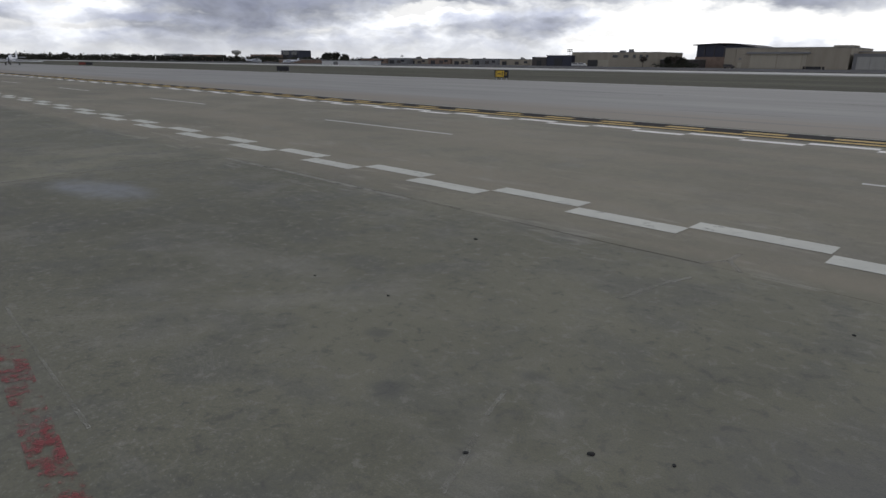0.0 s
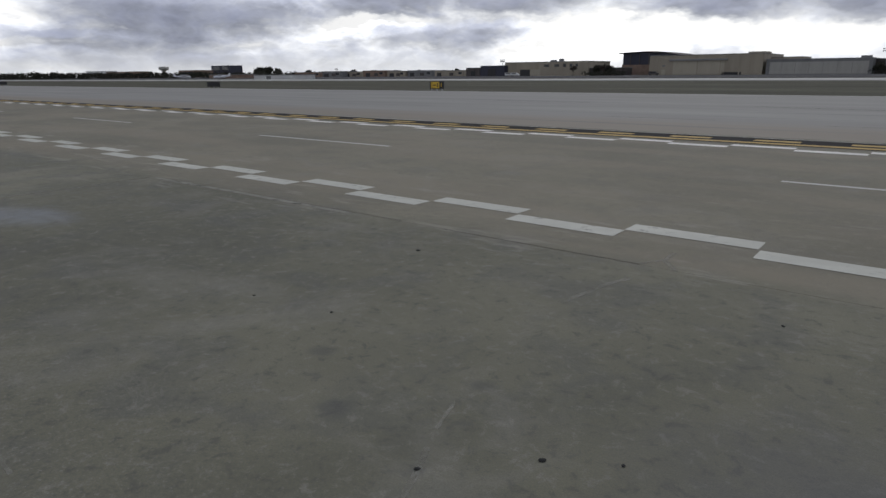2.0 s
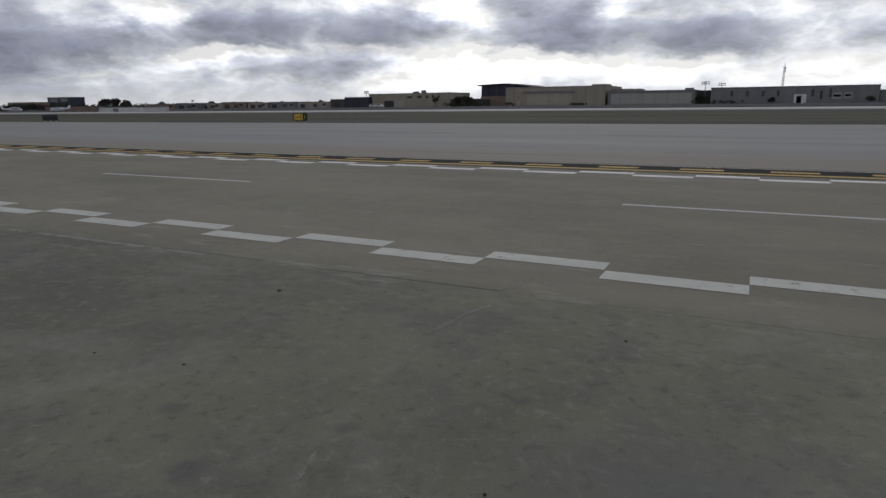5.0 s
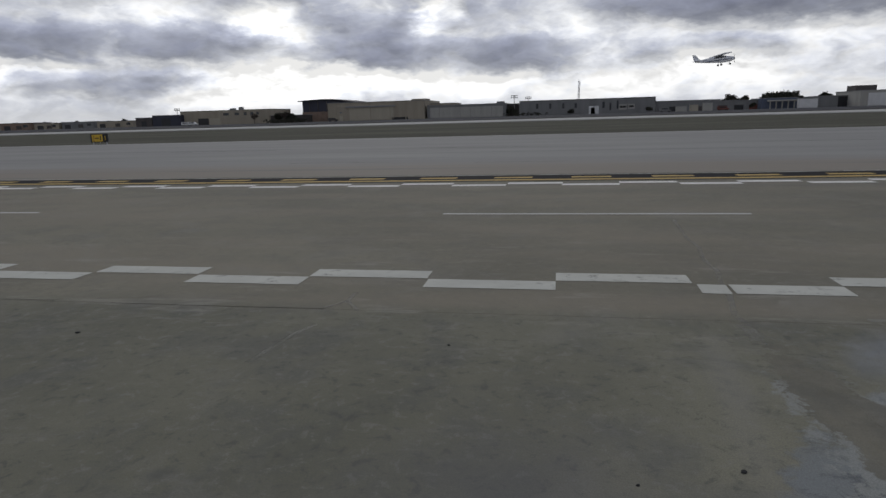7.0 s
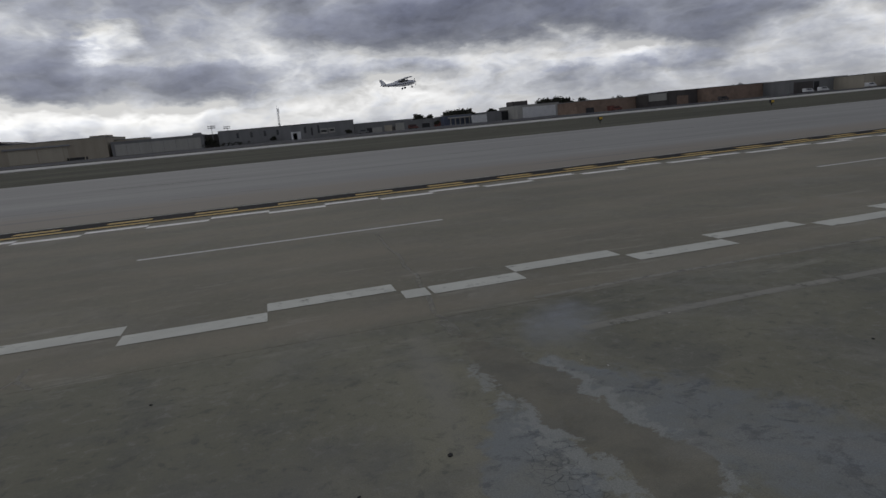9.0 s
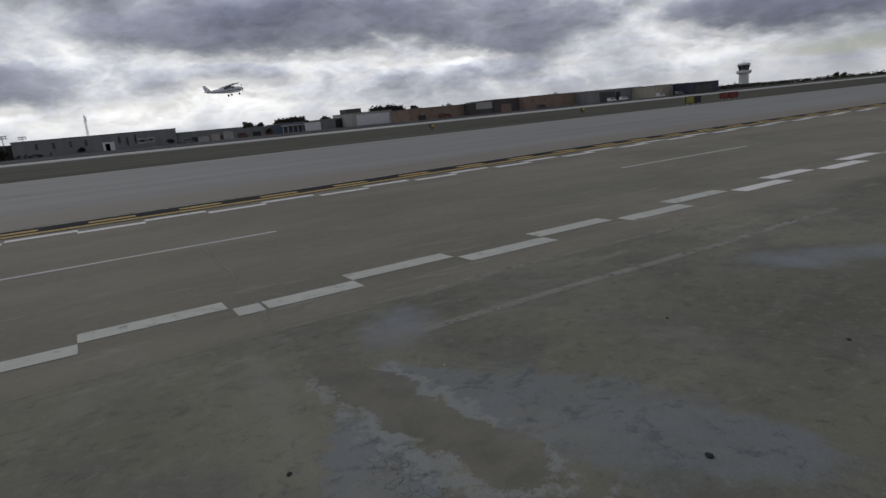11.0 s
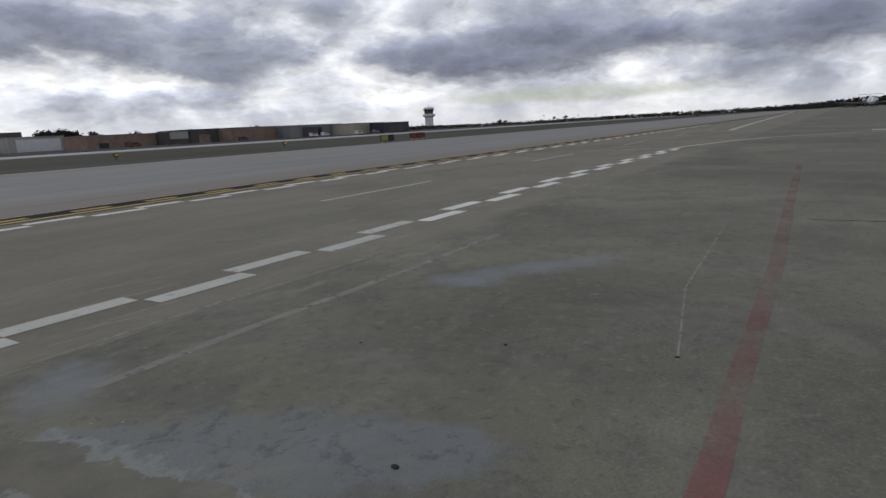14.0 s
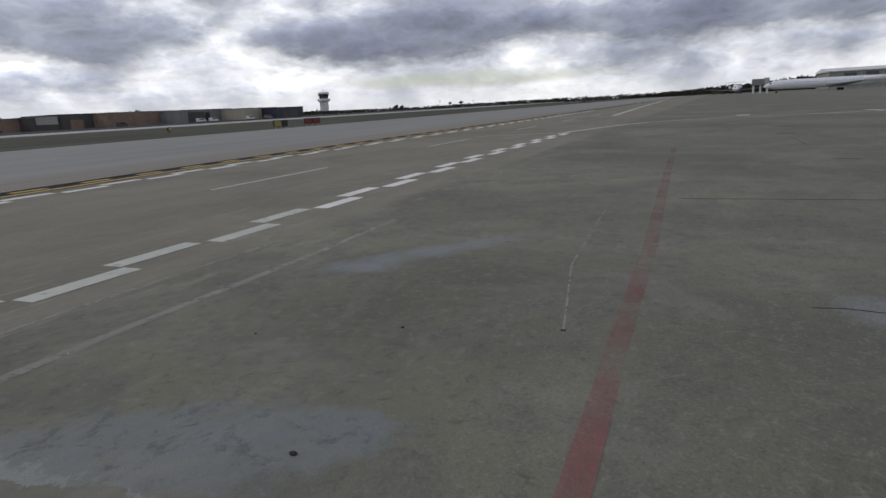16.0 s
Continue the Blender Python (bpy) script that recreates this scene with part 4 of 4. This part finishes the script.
ya = 138.0
light_plane("white high-wing light aeroplane climbing out with its wheels down", (x_at(12.95, ya), ya, high(12.95, 3.85, ya) - 1.5), 2, 6)
light_plane("white low-wing light aeroplane on the taxiway", (x_at(-77.6, 30), 30, 0.0), -24, low=True)
light_plane("white light aeroplane parked beyond the runway", (x_at(-60.1, 166), 166, -0.06), 48)
light_plane("white light aeroplane parked beside dark trees", (x_at(-57.4, 168), 168, -0.06), 215, low=True)


def airliner(at, turn, length, label, tail=6.0):
    """Twin-jet with rear engines and a T-tail, nose along +x, wheels at z = 0."""
    t = thing("airliner", label, "airliner", at, turn)
    L, r, zc = length, 1.75, 3.0
    body = part("fuselage", loft([oval(0.15, 0.15, L / 2, zc - 0.5), oval(0.9, 0.85, L / 2 - 1.2, zc - 0.3), oval(1.5, 1.5, L / 2 - 3.2, zc - 0.1), oval(r, r, L / 2 - 5.5, zc), oval(r, r, -L * 0.22, zc), oval(1.3, 1.35, -L * 0.38, zc + 0.3), oval(0.3, 0.4, -L / 2, zc + 0.8)]), white_skin, t, smooth=True)
    part("windscreen", box(L / 2 - 2.6, L / 2 - 1.9, -1.2, 1.2, zc + 0.35, zc + 0.8, 0.08), glass, body)
    for i in range(26):
        x = L / 2 - 7 - i * L * 0.024
        part("cabin_window", box(x, x + 0.24, -r - 0.005, r + 0.005, zc + 0.36, zc + 0.58), grey_wall, body)
    for sgn in (-1, 1):
        wing = part("wing", loft([[(2.5, sgn * 1.2, zc - 1.25), (-4.0, sgn * 1.2, zc - 1.25), (-4.0, sgn * 1.2, zc - 0.75), (2.5, sgn * 1.2, zc - 0.75)],
                                  [(-5.0, sgn * 16.0, zc - 0.15), (-6.8, sgn * 16.0, zc - 0.15), (-6.8, sgn * 16.0, zc + 0.02), (-5.0, sgn * 16.0, zc + 0.02)]]), grey_wall, t)
        part("engine", loft([oval(0.7, 0.7, -L * 0.20, zc + 0.6), oval(0.85, 0.85, -L * 0.24, zc + 0.6), oval(0.6, 0.6, -L * 0.36, zc + 0.6)]), white_skin, t, smooth=True).location.y = sgn * 2.7
        part("gear_leg", rod((-2.5, sgn * 2.4, 0.5), (-2.5, sgn * 2.2, 2.2), 0.15), steel, t)
        for q in (-0.3, 0.3):
            part("wheel", rod((-2.5, sgn * 2.4 + q - 0.15, 0.52), (-2.5, sgn * 2.4 + q + 0.15, 0.52), 0.52, sides=14), rubber, t)
    part("nose_leg", rod((L / 2 - 4.5, 0, 0.3), (L / 2 - 4.5, 0, 1.8), 0.12), steel, t)
    part("wheel", rod((L / 2 - 4.5, -0.3, 0.35), (L / 2 - 4.5, 0.3, 0.35), 0.35, sides=14), rubber, t)
    part("fin", prism([(-L * 0.36, zc + 1.2), (-L * 0.46, zc + tail), (-L * 0.52, zc + tail), (-L * 0.49, zc + 1.0)], -0.2, 0.2), white_skin, t)
    part("tailplane", box(-L * 0.53, -L * 0.46, -5.5, 5.5, zc + tail - 0.1, zc + tail + 0.15, 0.05), white_skin, t)


airliner((268, -43.5, 0.0), 94, 45, "white twin-jet airliner parked on the far apron")
airliner((392, -14.8, 0.0), 181, 32, "white airliner seen nose-on at a gate", 3.4)
sheet("far_apron", 330.01, 640, -260, 10.75, -0.3, 0.0, concrete, "distant concrete apron before the terminal", "pavement")
# passenger bridge beside the nose
t = thing("passenger_bridge", "grey steel passenger bridge on square columns", "passenger bridge", (302, -22, 0))
part("tunnel", box(-3, 3, -1.6, 3.2, 3.4, 6.0, 0.1), grey_wall, t)
part("cab", box(-3.4, 3.4, -3.2, -1.4, 2.8, 6.3, 0.1), pale_wall, t)
for v in (-2.6, 0.0, 2.6):
    part("column", box(-2.6, -2.0, v - 0.3, v + 0.3, 0, 3.5), white_wall, t)
    part("column", box(2.0, 2.6, v - 0.3, v + 0.3, 0, 3.5), white_wall, t)
# large hangar behind the airliner
t = thing("hangar", "large grey-green hangar with a white gabled roof", "hangar", (420, -71, 0))
hh = 1.53 + 420 * math.tan(radians(1.12))
part("wall", box(0, 50, -120, 8, 0, hh, 0.05), green_wall, t)
bm = bmesh.new()
a = [bm.verts.new(v) for v in ((-0.8, 9, hh), (25, 9, hh + 2.0), (50.8, 9, hh), (50.8, 9, hh - 0.5), (-0.8, 9, hh - 0.5))]
c = [bm.verts.new((v.co.x, -121, v.co.z)) for v in a]
bm.faces.new(a)
bm.faces.new(c[::-1])
for i in range(5):
    bm.faces.new((a[i], c[i], c[(i + 1) % 5], a[(i + 1) % 5]))
part("roof", bm, white_wall, t)
for i in range(11):
    part("window", box(-0.12, 0.02, -110 + i * 10.5, -104 + i * 10.5, hh * 0.62, hh * 0.86), glass, t)
    part("rib", box(-0.3, 0.0, -112.4 + i * 10.5, -111.8 + i * 10.5, 0, hh - 0.4), pale_wall, t)

# ---- vehicles ----
def van(at, turn, label, mat, long=5.2):
    t = thing("parked_van", label, "van", at, turn, group="parked vehicles")
    part("body", prism([(-long / 2, 0.35), (long / 2, 0.35), (long / 2, 0.95), (long / 2 - 0.7, 1.05), (long / 2 - 1.5, 1.85), (-long / 2 + 0.1, 1.95), (-long / 2, 1.8)], -0.9, 0.9), mat, t)
    part("side_window", box(-long / 2 + 0.6, long / 2 - 1.6, -0.91, 0.91, 1.2, 1.65), glass, t)
    for x in (-long / 2 + 0.9, long / 2 - 1.0):
        for y in (-0.85, 0.7):
            part("wheel", rod((x, y, 0.34), (x, y + 0.16, 0.34), 0.34, sides=14), rubber, t)


for az, y, mat, lab in ((45.9, YR - 34, white_wall, "white van parked before the open hangar"), (46.9, YR - 36, white_wall, "white van parked before the open hangar"),
                        (49.9, YR - 48, white_wall, "white van beside the tan hangar"), (51.4, YR - 50, grey_wall, "grey van beside the tan hangar"), (39.9, YR - 18, dark_wall, "dark van by the brick hangar"),
                        (-32.4, YB - 8, white_wall, "white van by the workshop"), (-31.9, YB - 10, white_wall, "white van by the workshop"), (8.9, YB - 12, grey_wall, "grey van on the yard"),
                        (13.4, YB - 10, red_brick, "dark red van on the yard"), (31.4, YR - 8, red_brick, "dark red van by the brick shed"), (-20.2, YB - 6, dark_wall, "dark van beside the hangar")):
    van((x_at(az, y), y, 0.02), 5, lab, mat)
van((395, -6, 0), 80, "dark service van on the far apron", dark_wall, 6)
van((300, 52, -0.06), 20, "dark van far along the taxiway", dark_wall, 6)


# ---- trees ----
def clump(bm, centre, r, count, rg, flat=0.8):
    """Many small leaf blades round a centre."""
    for _ in range(count):
        d = Vector((rg.gauss(0, 1), rg.gauss(0, 1), rg.gauss(0, flat)))
        q = Vector(centre) + d * r * 0.55
        a = Vector((rg.uniform(-1, 1), rg.uniform(-1, 1), rg.uniform(-1, 1))).normalized() * r * rg.uniform(0.25, 0.5)
        c = a.cross(Vector((rg.uniform(-1, 1), rg.uniform(-1, 1), rg.uniform(-1, 1)))).normalized() * r * rg.uniform(0.18, 0.4)
        bm.faces.new([bm.verts.new(v) for v in (q - a, q + c, q + a, q - c)])


def tree_thing(seed, tall, wide, bare, label):
    rg = random.Random(seed)
    t = thing("tree", label, "tree")
    trunk = rod((0, 0, 0), (0.1, 0, tall * 0.4), tall * 0.035, tall * 0.022, 7)
    tips = []
    for i in range(7):
        a = rg.uniform(0, math.tau)
        tip = Vector((math.cos(a) * wide * rg.uniform(0.2, 0.42), math.sin(a) * wide * rg.uniform(0.2, 0.42), tall * rg.uniform(0.55, 0.9)))
        rod((0.08, 0, tall * rg.uniform(0.25, 0.4)), tip, tall * 0.014, tall * 0.005, 5, trunk)
        tips.append(tip)
    part("trunk", trunk, bark, t)
    crown = bmesh.new()
    for tip in tips + [Vector((0, 0, tall * 0.7)), Vector((0, 0, tall * 0.9))]:
        for _ in range(5):
            q = tip + Vector((rg.uniform(-1, 1) * wide * 0.16, rg.uniform(-1, 1) * wide * 0.16, rg.uniform(-0.1, 0.07) * tall))
            clump(crown, q, wide * (0.13 if bare else 0.20), 16 if bare else 50, rg)
    part("crown", crown, twig if bare else leaf, t)
    return t


def row_of_trees(spots):
    kinds = [tree_thing(1, 8, 8, False, "dark evergreen tree with a broad uneven crown"), tree_thing(2, 8, 7, False, "dark rounded tree among the buildings"), tree_thing(3, 8, 7, True, "bare winter tree with thin twigs")]
    used = set()
    for az, y, el, k in spots:
        x, d = tower_of(az, y)
        h = max(2.5, 1.53 + d * math.tan(radians(el)))
        m = pose(x, y, -0.06, 0, 0, (az * 37) % 360) @ Matrix.Diagonal((h / 8, h / 8, h / 8, 1))
        if k not in used:
            used.add(k)
            kinds[k].matrix_basis = m
        else:
            o = copy_thing(kinds[k], Matrix())
            o.matrix_basis = m


rg = random.Random(7)
spots = [(-54.1, 520, 0.62, 0), (-53.3, 520, 0.66, 1), (-52.6, 530, 0.52, 0), (-62.6, 470, 0.35, 1), (-59.0, 250, 0.30, 0), (-24.8, YB, 0.55, 1), (-23.8, YB, 0.5, 0), (-24.3, YB - 4, 0.7, 2), (-26.9, YB - 3, 0.6, 2),
         (-4.2, YB, 0.5, 0), (13.9, YB + 30, 0.85, 0), (14.9, YB + 30, 0.75, 1), (17.0, YB + 30, 0.92, 0), (17.7, YB + 30, 0.98, 1), (18.4, YB + 32, 0.9, 0), (20.6, YB + 30, 0.78, 1), (21.7, YB + 30, 0.8, 2), (25.4, YB + 30, 1.15, 0), (26.3, YB + 30, 1.2, 1),
         (27.1, YB + 30, 1.05, 0), (28.6, YR + 40, 0.95, 1), (31.5, YR + 42, 0.95, 2), (36.0, YR + 40, 0.85, 2), (41.0, YR + 30, 0.95, 2), (62.6, 300, 0.30, 1), (63.1, 300, 0.24, 1), (68.4, 330, 0.40, 2), (67.4, 330, 0.36, 2), (1.0, YB - 2, 0.1, 0), (15.6, YB - 5, 0.25, 1), (7.6, YB - 5, 0.15, 0)]
spots += [(az, 460 + rg.uniform(-30, 30), rg.uniform(0.22, 0.42), rg.choice((0, 1, 2))) for az in (-75.5, -74.2, -73.0, -72.2, -71.3, -70.4, -69.3, -68.2, -50.0, -48.1, -46.2, -44.4, -42.4, -40.4, -38.1, -37.0)]
row_of_trees(spots)


def woods(name, label, az0, az1, r, el0, el1, seed, count):
    """A far belt of trees: ragged crowns of small blades."""
    rg = random.Random(seed)
    bm = bmesh.new()
    for i in range(count):
        s = (i + rg.random()) / count
        a = radians(az0 + (az1 - az0) * s)
        d = r * rg.uniform(0.97, 1.05)
        h = max(2.0, 1.53 + d * math.tan(radians(el0 + (el1 - el0) * s + rg.uniform(-0.1, 0.1))))
        for _ in range(6):
            clump(bm, (EYE[0] + math.sin(a) * d + rg.uniform(-5, 5), EYE[1] + math.cos(a) * d + rg.uniform(-5, 5), h * rg.uniform(0.1, 0.72)), h * 0.26, 16, rg, 0.6)
    return tagged(part(name, bm, leaf), label, "woods", kind="stuff")


woods("far_woods", "dark low belt of trees on the left skyline", -80, -36, 640, 0.42, 0.30, 21, 420)
woods("far_woods", "low dark belt of trees beyond the buildings", -36, 56, 520, 0.25, 0.30, 22, 330)
woods("far_woods", "low dark tree belt along the far end of the airfield", 56, 98, 560, 0.10, 0.30, 23, 460)
woods("far_woods", "dark wooded rise behind the far apron", 83, 98, 620, 0.05, 1.05, 24, 220)
woods("far_woods", "dark wooded rise behind the far hangar", 98, 112, 620, 1.05, 0.9, 27, 160)
woods("bushes", "dark bushes along the fence by the workshops", -25.4, -23.0, 352, 0.12, 0.2, 25, 40)
woods("bushes", "dark bushes beside the grey warehouse", -4.2, -1.2, 332, 0.05, 0.0, 26, 20)
building("low_hangar", "long white low hangar at the end of the airfield", 74.4, 77.4, 0.14, 150, white_wall, 30)
building("low_hangar", "grey low hangar at the end of the airfield", 71.3, 74.2, 0.08, 170, grey_wall, 30)

# ---- small litter on the concrete ----
def pebble(x, y, r, mat, label, seed):
    rg = random.Random(seed)
    bm = bmesh.new()
    r *= 0.6
    bmesh.ops.create_icosphere(bm, subdivisions=2, radius=r)
    for v in bm.verts:
        v.co = Vector((v.co.x * 1.4, v.co.y, v.co.z * 0.45)) * (1 + 0.35 * noise.noise(v.co * 40 + Vector((seed, 0, 0))))
    ob = part("pebble", bm, mat, None, label)
    ob.matrix_basis = pose(x, y, r * 0.34, 0, 0, rg.uniform(0, 180))
    tagged(ob, label, "pebble", group="litter on the apron")


# those at (2.33, -3.87) and (-1.56, -3.86) stand in for dark holes
for i, (x, y, r) in enumerate(((-3.59, -1.47, 0.024), (-3.09, -2.93, 0.014), (-3.77, -3.04, 0.013), (-1.2, -3.51, 0.020), (-0.93, -3.35, 0.013), (-0.72, -1.43, 0.016), (0.81, -2.79, 0.020), (0.35, -2.95, 0.012),
                               (2.33, -3.87, 0.026), (4.24, -4.71, 0.022), (4.0, -3.6, 0.018), (3.6, -2.6, 0.014), (-1.56, -3.86, 0.016))):
    pebble(x, y, r, stone_dark, "dark flat pebble lying on the concrete", i + 1)
for i, (x, y, r) in enumerate(((2.0, -2.2, 0.012), (2.9, -1.55, 0.012), (1.9, -2.05, 0.01))):
    pebble(x, y, r, stone_pale, "pale stone chip lying on the concrete", i + 40)
tagged(part("joint_filler", ribbon([(10.27, -13.0), (10.26, -8.6), (10.24, -6.6), (10.21, -5.2)], 0.04, 0.0008, 0.001), tar), "dark filler in a slab joint", "joint", kind="structure")
for pts, wd in (([(25.4, -8.2), (25.7, -7.6)], 0.25), ([(30.4, -8.7), (30.4, -7.8)], 0.30), ([(15.9, -8.5), (16.2, -8.05)], 0.09), ([(23.6, -7.85), (20.0, -7.95)], 0.02), ([(-6.7, 25.0), (-1.4, 24.1)], 0.10), ([(-20.9, 25.6), (-14.4, 25.1)], 0.10), ([(-9.6, 15.8), (-5.8, 15.8)], 0.05), ([(-2.7, 15.0), (0.3, 15.1)], 0.05), ([(9.0, 24.6), (16.5, 24.4)], 0.09), ([(22, 25.5), (30, 25.3)], 0.10), ([(5.15, -6.75), (5.2, -6.5), (5.16, -6.3)], 0.015), ([(-6.4, -0.70), (-5.5, -0.7), (-4.5, -0.69)], 0.007), ([(-3.9, -0.72), (-2.6, -0.72), (-1.9, -0.71)], 0.007)):
    tagged(part("joint_filler", ribbon(pts, wd, 0.0008, 0.001), tar), "dark crack filler on the concrete", "crack", kind="structure")
